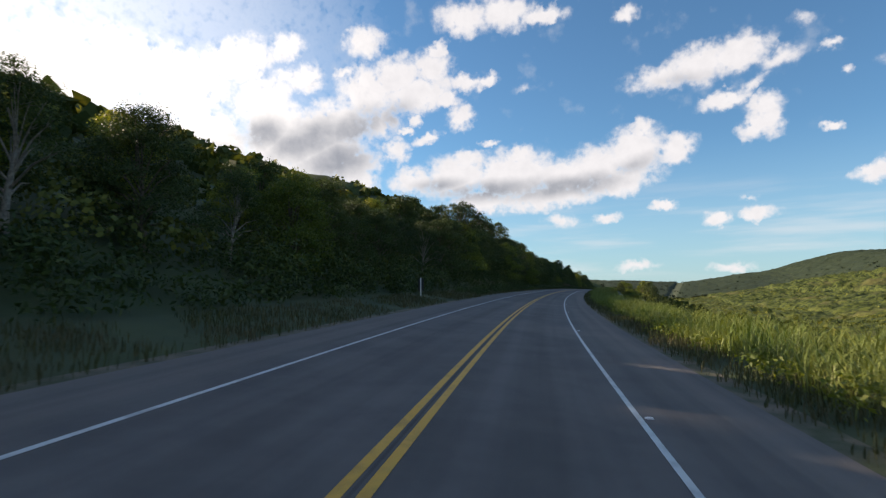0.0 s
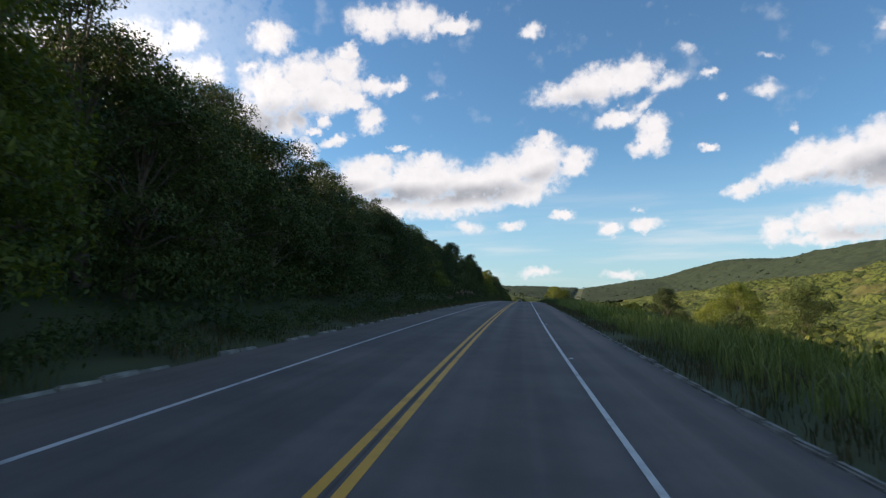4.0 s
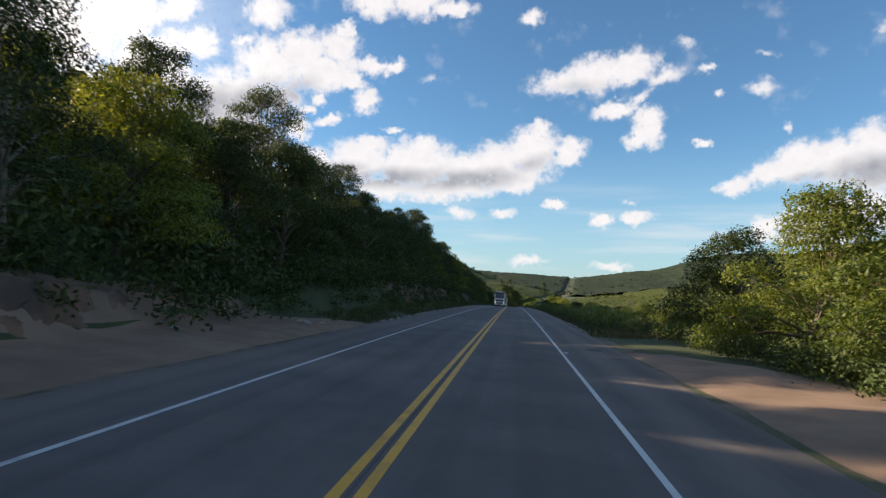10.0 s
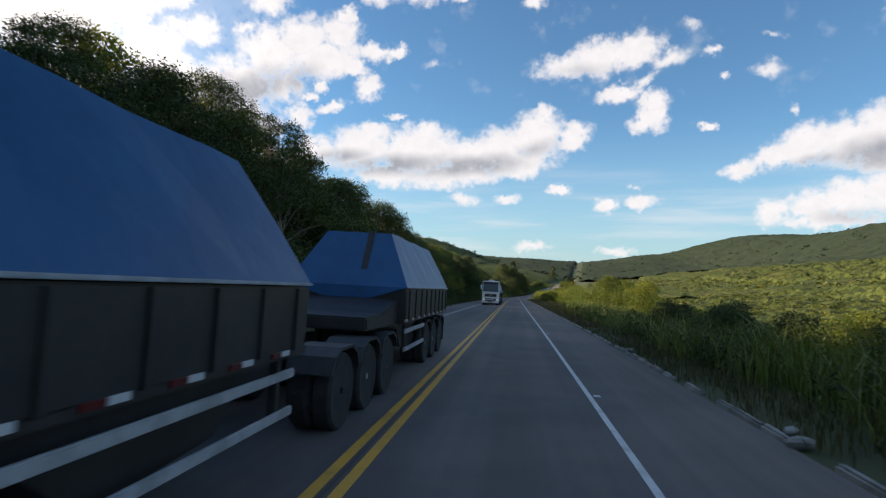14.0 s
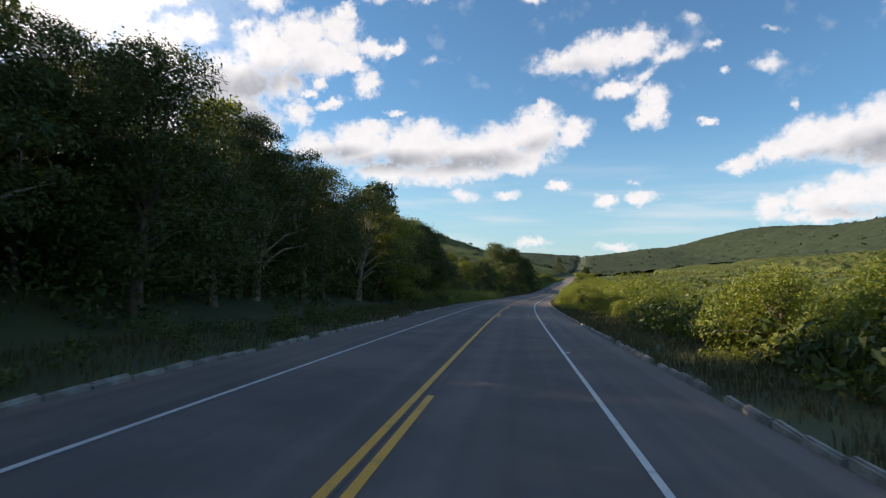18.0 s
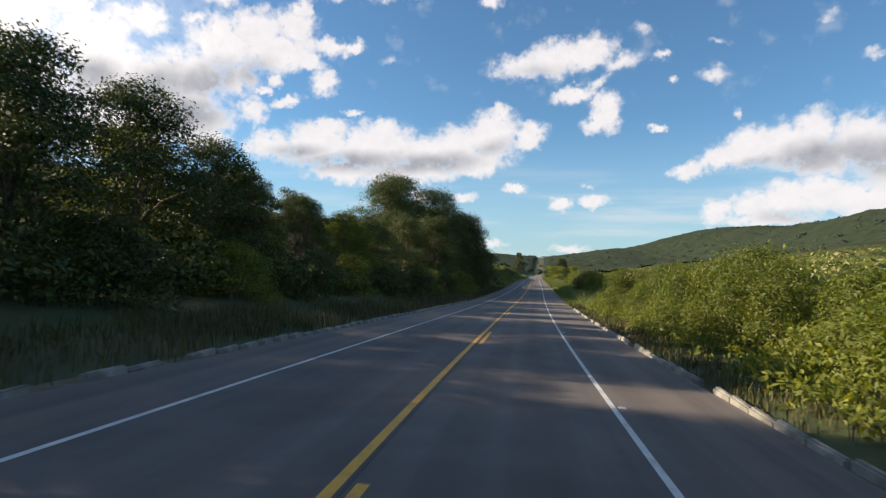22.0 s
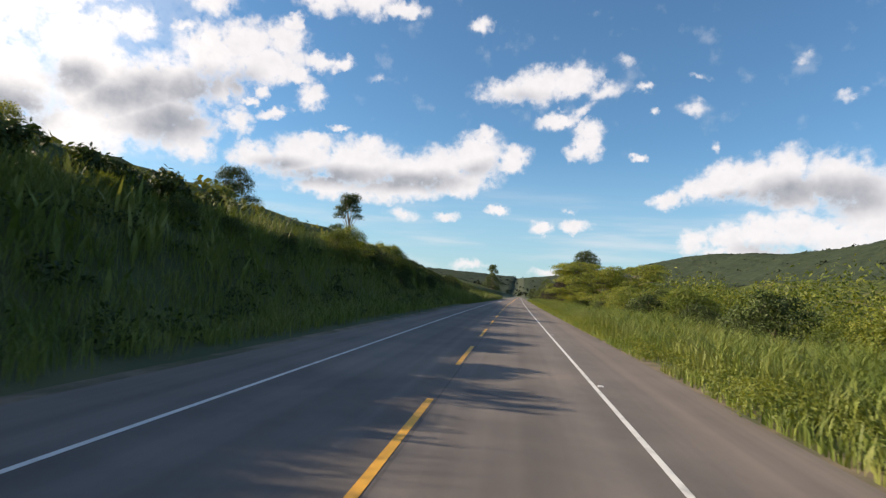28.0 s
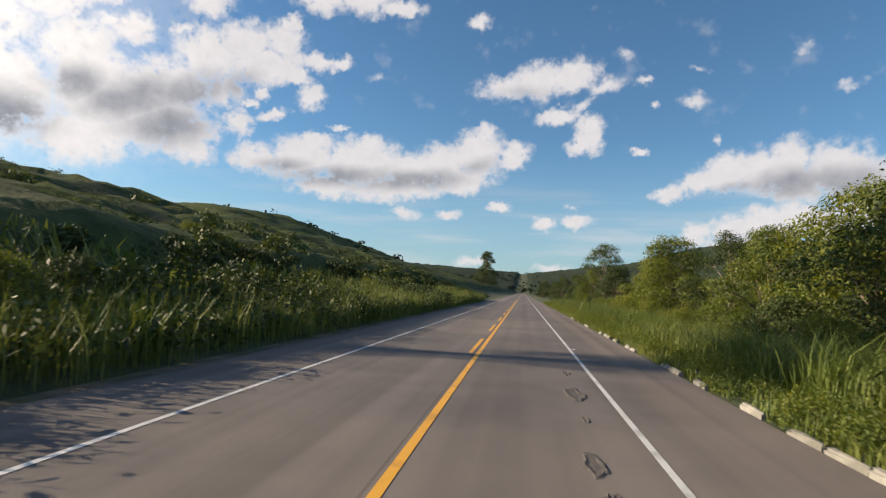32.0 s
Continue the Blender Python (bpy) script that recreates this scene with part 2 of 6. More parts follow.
CLOUD_LEFT = [
    (-29.6, 18.9, 4.05, 3.43, 16, 1.2), (-25.3, 21.5, 2.62, 1.75, 15, 1.1), (-28.1, 16.7, 4.7, 3.56, 14, 1.25), (-22.6, 17, 6.19, 3.31, 12, 1.3),
    (-23.4, 14, 6.42, 3.44, 11, 1.25), (-27.1, 15.2, 5.89, 4.07, 13, 1.3), (-20.3, 13.1, 4.1, 3.01, 9, 1.2), (-28.3, 11.9, 6.3, 3.43, 11, 1.2),
    (-34.6, 14.2, 5.55, 5.37, 15, 1.3), (-8.6, 27.6, 4.17, 2.08, 0, 1.1), (-4.2, 27.9, 4.1, 2.27, -2, 1.1), (-0.2, 27.5, 3.48, 1.08, 1, 1.1),
    (-21.3, 22.4, 1.48, 0.65, 13, 0.8), (-45.9, 19, 14.47, 4.71, 11, 1.2), (-56.8, 17.6, 11.91, 6.17, 14, 1.2), (-26.9, 21.4, 2.69, 1.49, 5, 0.9),
    (-37, 19.5, 6.5, 4.6, 10, 1.2), (-31.8, 22.6, 4.4, 2.6, 14, 1.15), (-27.3, 24.2, 2.3, 1.5, 12, 1.1), (-19.3, 25.2, 2.8, 1.9, 10, 1.1),
]
CLOUD_SHADE = [
    (-6.4, 10.8, 9.42, 1.49, 5, 1), (1.9, 11, 9.49, 1.5, 6, 1), (-11.1, 11.5, 4.03, 1.13, 4, 0.8), (8.6, 12.6, 3.48, 1.35, 19, 0.7),
    (37.8, 10.6, 4.79, 2.09, 4, 1), (33.5, 10.4, 3.69, 0.96, 9, 0.8), (42.2, 10.2, 4.53, 2.56, -7, 1), (36.7, 5.6, 4.52, 0.94, -2, 0.6),
    (13.6, 20.1, 4.22, 1.14, 2, 0.5), (-24.9, 15.7, 5.85, 2.9, 23, 1), (-20.1, 17.1, 4.79, 2.48, 21, 1), (-22.1, 13.7, 5.77, 2.76, 10, 1),
    (-15.9, 18.4, 3.29, 1.7, 30, 0.8), (-29.4, 16, 3.82, 2.07, 14, 0.9), (-33.7, 12.4, 5.36, 3.54, 13, 1),
]
GLARE = (-49.7, 22.8, 34.0, 24.0, 0.0, 1.0)

build_world()

# ---- helpers of this scene ----
def part(name, bm, material, parent=None, label=""):
    """Links a bmesh as one mesh object, under a thing or under a part."""
    me = bpy.data.meshes.new(name)
    bm.to_mesh(me)
    bm.free()
    return mesh_part(name, me, material, parent, label)


def mesh_part(name, me, material, parent=None, label=""):
    if material and not me.materials:
        me.materials.append(material)
    ob = new(name, me)
    if parent:
        ob.parent = parent
    return tagged(ob, label)


def quick_mesh(name, verts, faces, material, smooth=False):
    """A mesh from arrays of places and of faces that all have the same number of corners."""
    verts, faces = np.asarray(verts, dtype=np.float32), np.asarray(faces, dtype=np.int32)
    me = bpy.data.meshes.new(name)
    n, k = faces.shape
    me.vertices.add(len(verts))
    me.vertices.foreach_set("co", verts.ravel())
    me.loops.add(n * k)
    me.loops.foreach_set("vertex_index", faces.ravel())
    me.polygons.add(n)
    me.polygons.foreach_set("loop_start", np.arange(0, n * k, k, dtype=np.int32))
    me.polygons.foreach_set("loop_total", np.full(n, k, dtype=np.int32))
    me.polygons.foreach_set("use_smooth", np.full(n, smooth))
    me.update(calc_edges=True)
    me.materials.append(material)
    return me


def box_bm(x0, y0, z0, x1, y1, z1, bevel=0.0, bm=None):
    own = bm is None
    bm = bm or bmesh.new()
    r = bmesh.ops.create_cube(bm, size=1.0)
    for v in r["verts"]:
        v.co = Vector((x0 + (v.co.x + 0.5) * (x1 - x0), y0 + (v.co.y + 0.5) * (y1 - y0), z0 + (v.co.z + 0.5) * (z1 - z0)))
    if bevel:
        edges = list({e for v in r["verts"] for e in v.link_edges})
        bmesh.ops.bevel(bm, geom=edges, offset=bevel, segments=2, affect="EDGES")
    return bm


def tube(points, radii, sides=6):
    """Places and quads of a tapered tube along points."""
    pts = np.asarray(points, float)
    ring, verts, faces = np.linspace(0, 2 * np.pi, sides, endpoint=False), [], []
    for i, p in enumerate(pts):
        a = pts[min(i + 1, len(pts) - 1)] - pts[max(i - 1, 0)]
        a = a / (np.linalg.norm(a) + 1e-9)
        u = np.cross(a, (0.31, 0.9, 0.2) if abs(a[2]) > 0.5 else (0, 0, 1.0))
        u = u / (np.linalg.norm(u) + 1e-9)
        w = np.cross(a, u)
        verts.extend(p + radii[i] * (np.cos(t) * u + np.sin(t) * w) for t in ring)
    for i in range(len(pts) - 1):
        for j in range(sides):
            k = (j + 1) % sides
            faces.append((i * sides + j, i * sides + k, (i + 1) * sides + k, (i + 1) * sides + j))
    return verts, faces


# ---- materials ----
def material(name, base=(0.5, 0.5, 0.5), rough=0.8, metal=0.0, second=None, scale=3.0, detail=6.0, bump=0.0, bump_scale=40.0, spread=(0.35, 0.65),
             third=None, third_scale=0.2, third_range=(0.5, 0.65), vary=0.0, island=0.0, thin=0.0, spec=0.5, coords="Object", relief=0.02):
    m = bpy.data.materials.new(name)
    m.use_nodes = True
    nt = m.node_tree
    N, L = nt.nodes.new, nt.links.new
    p = nt.nodes["Principled BSDF"]
    p.inputs["Roughness"].default_value, p.inputs["Metallic"].default_value = rough, metal
    p.inputs["Specular IOR Level"].default_value = spec
    co = N("ShaderNodeTexCoord").outputs[coords]
    colour = N("ShaderNodeRGB")
    colour.outputs[0].default_value = (*base, 1)
    colour = colour.outputs[0]

    def noise_tex(sc, det=5.0):
        n = N("ShaderNodeTexNoise")
        n.inputs["Scale"].default_value, n.inputs["Detail"].default_value, n.inputs["Roughness"].default_value = sc, det, 0.62
        L(co, n.inputs["Vector"])
        return n.outputs["Fac"]

    def blend(f, a, b):
        n = N("ShaderNodeMix")
        n.data_type = "RGBA"
        L(f, n.inputs[0])
        L(a, n.inputs[6])
        if isinstance(b, tuple):
            n.inputs[7].default_value = (*b, 1)
        else:
            L(b, n.inputs[7])
        return n.outputs[2]

    def ramp(v, lo, hi):
        n = N("ShaderNodeMapRange")
        n.interpolation_type = "SMOOTHSTEP"
        L(v, n.inputs[0])
        n.inputs[1].default_value, n.inputs[2].default_value = lo, hi
        return n.outputs[0]

    if second:
        colour = blend(ramp(noise_tex(scale, detail), *spread), colour, second)
    if third:
        colour = blend(ramp(noise_tex(third_scale, 4.0), *third_range), colour, third)
    for amount, source in ((vary, "ShaderNodeObjectInfo"), (island, "ShaderNodeNewGeometry")):
        if amount:
            h = N("ShaderNodeHueSaturation")
            r = N(source).outputs["Random" if source == "ShaderNodeObjectInfo" else "Random Per Island"]
            mr = N("ShaderNodeMapRange")
            L(r, mr.inputs[0])
            mr.inputs[3].default_value, mr.inputs[4].default_value = 1 - amount, 1 + amount
            L(mr.outputs[0], h.inputs["Value"])
            mh = N("ShaderNodeMapRange")
            L(r, mh.inputs[0])
            mh.inputs[3].default_value, mh.inputs[4].default_value = 0.5 + 0.05 * amount, 0.5 - 0.05 * amount
            L(mh.outputs[0], h.inputs["Hue"])
            L(colour, h.inputs["Color"])
            colour = h.outputs[0]
    L(colour, p.inputs["Base Color"])
    if bump:
        b = N("ShaderNodeBump")
        b.inputs["Strength"].default_value, b.inputs["Distance"].default_value = bump, relief
        L(noise_tex(bump_scale, 6.0), b.inputs["Height"])
        L(b.outputs[0], p.inputs["Normal"])
    if thin:
        # leaves and blades let part of the light through
        tr, mx = N("ShaderNodeBsdfTranslucent"), N("ShaderNodeMixShader")
        hs = N("ShaderNodeHueSaturation")
        hs.inputs["Hue"].default_value, hs.inputs["Saturation"].default_value, hs.inputs["Value"].default_value = 0.48, 1.15, 1.35
        L(colour, hs.inputs["Color"])
        L(hs.outputs[0], tr.inputs[0])
        mx.inputs[0].default_value = thin
        L(p.outputs[0], mx.inputs[1])
        L(tr.outputs[0], mx.inputs[2])
        L(mx.outputs[0], nt.nodes["Material Output"].inputs[0])
    return m


ASPHALT = material("asphalt", (0.150, 0.132, 0.123), 0.85, second=(0.118, 0.105, 0.100), scale=0.5, bump=0.35, bump_scale=160, third=(0.185, 0.160, 0.142), third_scale=0.07, spec=0.3)
PAINT_WHITE = material("white_road_paint", (0.62, 0.62, 0.6), 0.6, second=(0.38, 0.38, 0.37), scale=2.2, bump=0.2, bump_scale=120, spread=(0.45, 0.75))
PAINT_YELLOW = material("yellow_road_paint", (0.74, 0.37, 0.03), 0.6, second=(0.5, 0.25, 0.03), scale=2.2, bump=0.2, bump_scale=120, spread=(0.45, 0.75))
CONCRETE = material("weathered_concrete", (0.34, 0.33, 0.30), 0.9, second=(0.17, 0.165, 0.145), scale=1.4, bump=0.5, bump_scale=30, vary=0.18)
EARTH = material("red_earth", (0.23, 0.125, 0.075), 0.95, second=(0.10, 0.066, 0.048), scale=0.8, bump=0.6, bump_scale=14, third=(0.13, 0.10, 0.075), third_scale=0.6)
SAND = material("sandy_soil", (0.29, 0.19, 0.13), 0.95, second=(0.21, 0.135, 0.09), scale=0.6, bump=0.5, bump_scale=20)
DIRT = material("edge_dirt", (0.20, 0.15, 0.105), 0.95, second=(0.09, 0.085, 0.045), scale=0.9, bump=0.6, bump_scale=25, third=(0.06, 0.07, 0.025), third_scale=0.35)
SOIL = material("verge_soil", (0.06, 0.078, 0.024), 0.95, second=(0.04, 0.056, 0.018), scale=0.35, bump=0.5, bump_scale=8, third=(0.075, 0.08, 0.03), third_scale=0.08)
BARK = material("tree_bark", (0.17, 0.13, 0.095), 0.9, second=(0.09, 0.068, 0.05), scale=5.0, bump=0.6, bump_scale=25)
BARK_PALE = material("pale_bark", (0.33, 0.28, 0.22), 0.9, second=(0.18, 0.15, 0.115), scale=4.0, bump=0.5, bump_scale=25)
LEAF = material("tree_leaves", (0.042, 0.064, 0.015), 0.6, second=(0.066, 0.094, 0.021), scale=0.7, vary=0.25, island=0.35, thin=0.16, spec=0.3)
LEAF_LIGHT = material("light_leaves", (0.100, 0.138, 0.024), 0.55, second=(0.155, 0.182, 0.032), scale=0.7, vary=0.25, island=0.35, thin=0.4, spec=0.35)
LEAF_FAR = material("wood_leaves", (0.046, 0.066, 0.016), 0.7, second=(0.140, 0.152, 0.034), scale=0.22, spread=(0.42, 0.58), third=(0.10, 0.112, 0.03), third_scale=0.03, island=0.3, thin=0.2, spec=0.2)
# cloud shadow and bluish distance haze are painted into this leaf colour
LEAF_RIDGE = material("shaded_hazy_ridge_leaves", (0.024, 0.036, 0.023), 0.85, second=(0.040, 0.053, 0.029), scale=0.08, bump=1.0, bump_scale=0.35, relief=1.2, spec=0.1)
LEAF_HILL = material("hill_scrub_leaves", (0.042, 0.062, 0.017), 0.8, second=(0.085, 0.102, 0.026), scale=0.9, bump=1.0, bump_scale=1.6, relief=0.35, third=(0.055, 0.065, 0.022), third_scale=0.05, spec=0.15)
# noise paints bright crowns and the dark shade between them into the colour
LEAF_CANOPY = material("canopy_leaves_shade_gaps", (0.024, 0.036, 0.010), 0.8, second=(0.090, 0.108, 0.024), scale=0.42, detail=9.0, spread=(0.43, 0.57), bump=1.0, bump_scale=1.5, relief=0.4, third=(0.10, 0.095, 0.035), third_scale=0.03, third_range=(0.52, 0.7), spec=0.15)
GRASS = material("tall_grass", (0.118, 0.168, 0.034), 0.55, second=(0.18, 0.205, 0.055), scale=0.25, island=0.22, thin=0.22, spec=0.3)
LEAF_DARK = material("dark_leaves", (0.030, 0.027, 0.018), 0.6, second=(0.045, 0.038, 0.024), scale=0.7, island=0.35, thin=0.1, spec=0.2)
FLOWER = material("yellow_blossom", (0.55, 0.36, 0.02), 0.6, second=(0.4, 0.28, 0.02), scale=2.0, island=0.3, thin=0.3)
SEED = material("pale_seed_heads", (0.42, 0.40, 0.20), 0.7, second=(0.3, 0.3, 0.12), scale=2.0, island=0.3, thin=0.3)
# dry-weed tone that also carries the shade of the verges in its colour
GRASS_DULL_SHADED = material("dull_shaded_verge_grass", (0.070, 0.078, 0.026), 0.6, second=(0.105, 0.092, 0.045), scale=0.5, island=0.3, thin=0.18, spec=0.2)

# ---- the plan: the road's heading every 35 m (degrees left of +y), its height and cross fall every 70 m ----
HEADINGS = [1.45, -0.38, -2.24, -4.33, -5.91, -7.08, -7.31, -7.43, -7.49, -7.46, -7.39, -7.35, -7.29, -7.17, -7.02, -6.93, -6.93, -7.0, -7.19, -7.55, -8.87, -10.41, -12.09, -13.38, -13.78, -13.93, -13.74, -13.53, -13.49, -13.56, -13.72, -13.87, -13.98, -14.06]
HEIGHTS = [-1.86, -0.45, 1.04, 2.1, 2.49, 2.18, 1.1, -0.8, -3.24, -5.88, -8.61, -11.31, -12.99, -13.32, -13.22, -13.17, -13.3]
CROSS_FALL = [4.1, 5.1, 2.9, 1.7, 1.5, 1.4, 1.6, 1.2, 0.9, 0.3, 1.6, 1.7, 0.2, -0.6, -0.1, 0.8, 0.3]
LANE_R, LANE_L, EDGE = 3.2, 3.4, 5.6      # metres from the middle line: edge lines and the paved edge
S0, S1 = -900, 4300


def curve(values, step, s, slope_on):
    """A smooth curve through values that stand step metres apart; beyond its ends it goes on straight or level."""
    v = np.array(values)
    d = np.gradient(v)
    if not slope_on:
        d[0] = d[-1] = 0
    u = s / step
    i = np.clip(np.floor(u).astype(int), 0, len(v) - 2)
    f = u - i
    h = (2 * f**3 - 3 * f**2 + 1) * v[i] + (f**3 - 2 * f**2 + f) * d[i] + (-2 * f**3 + 3 * f**2) * v[i + 1] + (f**3 - f**2) * d[i + 1]
    return np.where(u < 0, v[0] + u * d[0], np.where(u > len(v) - 1, v[-1] + (u - len(v) + 1) * d[-1], h))


def plan_curves():
    s = np.arange(S0, S1 + 1.0)
    turn = np.radians(curve(HEADINGS, 35.0, s, False))
    tx, ty = -np.sin(turn), np.cos(turn)
    x, y = np.cumsum(tx) - tx / 2, np.cumsum(ty) - ty / 2
    x, y = x - x[-S0] - 1.66, y - y[-S0]
    z, bank = curve(HEIGHTS, 70.0, s, True), curve(CROSS_FALL, 70.0, s, False)
    g = np.exp(-0.5 * (np.arange(-600, 601) / 170.0) ** 2)
    g /= g.sum()
    tx, ty = (np.convolve(np.pad(t, 600, mode="edge"), g, "valid") for t in (tx, ty))
    ln = np.hypot(tx, ty)
    return s, x, y, z, np.tan(np.radians(bank)), ty / ln, -tx / ln


PS, PX, PY, PZ, PB, PNX, PNY = plan_curves()


def at(table, s):
    return np.interp(s, PS, table)


def smooth(v, lo, hi):
    t = np.clip((v - lo) / (hi - lo), 0, 1)
    return t * t * (3 - 2 * t)


def waves(s, d, size, seed=0.0):
    """Soft unevenness, about -1 to 1."""
    a, b = s / size + seed, d / size - seed * 1.7
    return 0.4 * np.sin(a * 1.3 + 1.7 * np.sin(b * 0.9)) + 0.35 * np.sin(b * 1.7 + 1.3 * np.sin(a * 1.1 + 2)) + 0.25 * np.sin(a * 2.9 + b * 2.3 + 1)


def along(s, *knots):
    """A value that changes along the road: knots are pairs of station and value."""
    k = np.array(knots, float)
    return np.interp(s, k[:, 0], k[:, 1])


def verge_left(s):
    return along(s, (0, 5.5), (60, 4.0), (200, 3.6), (300, 3.0), (400, 3.6), (560, 3.5), (700, 5.5), (760, 5.0), (840, 4.0), (900, 2.0))


def bank_left(s):
    return along(s, (60, 0.2), (85, 1.6), (125, 1.2), (150, 0.3), (225, 0.6), (245, 1.9), (290, 1.7), (315, 0.4), (335, 2.5), (375, 0.8), (400, 2.3), (490, 2.1), (530, 0.5),
                 (700, 0.2), (870, 0.6), (905, 2.8), (960, 3.2), (1040, 3.3), (1062, 3.1), (1088, 2.0), (1110, 0.6), (1300, 0.3))


def bank_width(s):
    return along(s, (890, 1.3), (935, 6.5), (1070, 6.0), (1110, 2.5), (1300, 2.5))


def slope_left(s):
    return along(s, (-100, 0.47), (80, 0.45), (200, 0.47), (245, 0.55), (300, 0.52), (318, 0.43), (345, 0.39), (362, 0.42), (395, 0.42), (415, 0.5), (440, 0.5), (525, 0.48), (565, 0.39), (660, 0.27), (760, 0.11), (860, 0.13), (950, 0.21), (1000, 0.22), (1035, 0.2), (1090, 0.185), (1120, 0.21), (1150, 0.22), (1300, 0.22), (1900, 0.22), (2600, 0.06))


def verge_right(s):
    return along(s, (0, 3.2), (100, 2.4), (200, 2.6), (240, 2.2), (340, 3.0), (385, 3.0), (410, 2.5), (560, 2.8), (640, 5.0), (700, 4.0))


def drop_right(s):
    return along(s, (-100, 16.0), (340, 18.0), (520, 14.0), (600, 5.0), (680, 1.5), (900, 0.5), (1300, 1.0))


def ground(s, d):
    """Height of the ground at station s, d metres to the right of the middle line."""
    s, d = np.broadcast_arrays(np.asarray(s, float), np.asarray(d, float))
    z = at(PZ, s) - np.clip(d, -9, 9) * at(PB, s)
    ul, ur = np.maximum(-d - EDGE, 0), np.maximum(d - EDGE, 0)
    vl, vr = verge_left(s), verge_right(s)
    reach = along(s, (450, 135), (800, 260))
    left = 0.06 * np.minimum(ul, vl) + bank_left(s) * smooth(ul, vl, vl + bank_width(s)) + slope_left(s) * reach * np.tanh(np.maximum(ul - vl - 1.3, 0) / reach)
    left = left + 1.5 * waves(s, d, 17) * smooth(ul, 14, 60) + 6.0 * waves(s, d, 90, 2.0) * smooth(ul, 60, 200)
    left = left + 58 * smooth(ul, 150, 420) * smooth(s, 1450, 2000) * (1 - smooth(s, 2150, 2900))
    dr = drop_right(s)
    right = 0.03 * np.minimum(ur, vr) - dr * smooth(ur, vr, vr + 4 + dr * 2.6)
    right = right + along(s, (-300, 54), (300, 54), (560, 50), (900, 46), (1300, 42), (2600, 40)) * (0.55 * smooth(ur, 30, 430) + 0.45 * np.clip((ur - 38) / 390, 0, 1))
    right = right + along(s, (-300, 85), (500, 106), (900, 98), (1600, 128), (2300, 148), (4300, 90)) * smooth(ur, 380, 900)
    right = right + 1.6 * waves(s, d, 23, 1.0) * smooth(ur, 20, 80) + 6.0 * waves(s, d, 75, 4.0) * smooth(ur, 60, 240)
    far = 120 * smooth(s, 2300, 4000) * (0.8 + 0.25 * waves(s, d, 500, 3.0))
    paved = np.where((ul <= 0) & (ur <= 0), -0.1, -0.02)
    rough_ = 0.05 * waves(s, d, 1.9, 5.0) * smooth(np.maximum(ul, ur), 0.3, 2.0)
    return z + left * (ul > 0) + right * (ur > 0) + far + paved + rough_


def place(s, d, up=0.0):
    """World place of a spot of the plan, up metres over the ground."""
    s, d = np.broadcast_arrays(np.asarray(s, float), np.asarray(d, float))
    return np.stack([at(PX, s) + d * at(PNX, s), at(PY, s) + d * at(PNY, s), ground(s, d) + up], -1)


def on_road(s, d, up=0.0):
    s, d = np.broadcast_arrays(np.asarray(s, float), np.asarray(d, float))
    return np.stack([at(PX, s) + d * at(PNX, s), at(PY, s) + d * at(PNY, s), at(PZ, s) - d * at(PB, s) + up], -1)


def heading(s):
    """Turn about z, in degrees, of a thing that faces along the road."""
    return math.degrees(math.atan2(-(float(at(PX, s + 2)) - float(at(PX, s - 2))), float(at(PY, s + 2)) - float(at(PY, s - 2))))


def sheet(name, rows_s, cols_d, mat, fn, up=0.0):
    s, d = np.meshgrid(rows_s, cols_d, indexing="ij")
    n, k = s.shape
    v = fn(s, d, up).reshape(-1, 3)
    i = (np.arange(n - 1)[:, None] * k + np.arange(k - 1)[None, :]).ravel()
    return quick_mesh(name, v, np.stack([i, i + 1, i + k + 1, i + k], -1), mat, smooth=True)


def spaced(*parts):
    return np.unique(np.concatenate([np.arange(a, b + 1e-6, c) for a, b, c in parts]))


# ---- ground and road ----
GROUND_S = spaced((-900, -120, 60), (-120, 1300, 4), (1300, 1700, 20), (1700, 4300, 80))
GROUND_D = spaced((-1900, -500, 140), (-500, -120, 38), (-120, -40, 10), (-40, -16, 3), (-16, -5.6, 0.65), (-5.6, 5.6, 11.2), (5.6, 20, 0.8), (20, 60, 4), (60, 200, 14), (200, 900, 35), (900, 2000, 110))
tagged(mesh_part("ground", sheet("ground", GROUND_S, GROUND_D, SOIL, place), None), "valley ground of dark green and brown soil", "ground", kind="structure")
ROAD_D = np.array([-EDGE, -3, 0, 3, EDGE])
ROAD_S = spaced((-120, 1300, 2.5), (1300, 2600, 20))
road = tagged(mesh_part("road", sheet("road", ROAD_S, ROAD_D, ASPHALT, on_road), None), "two-lane grey asphalt road with paved shoulders", "road", kind="structure")


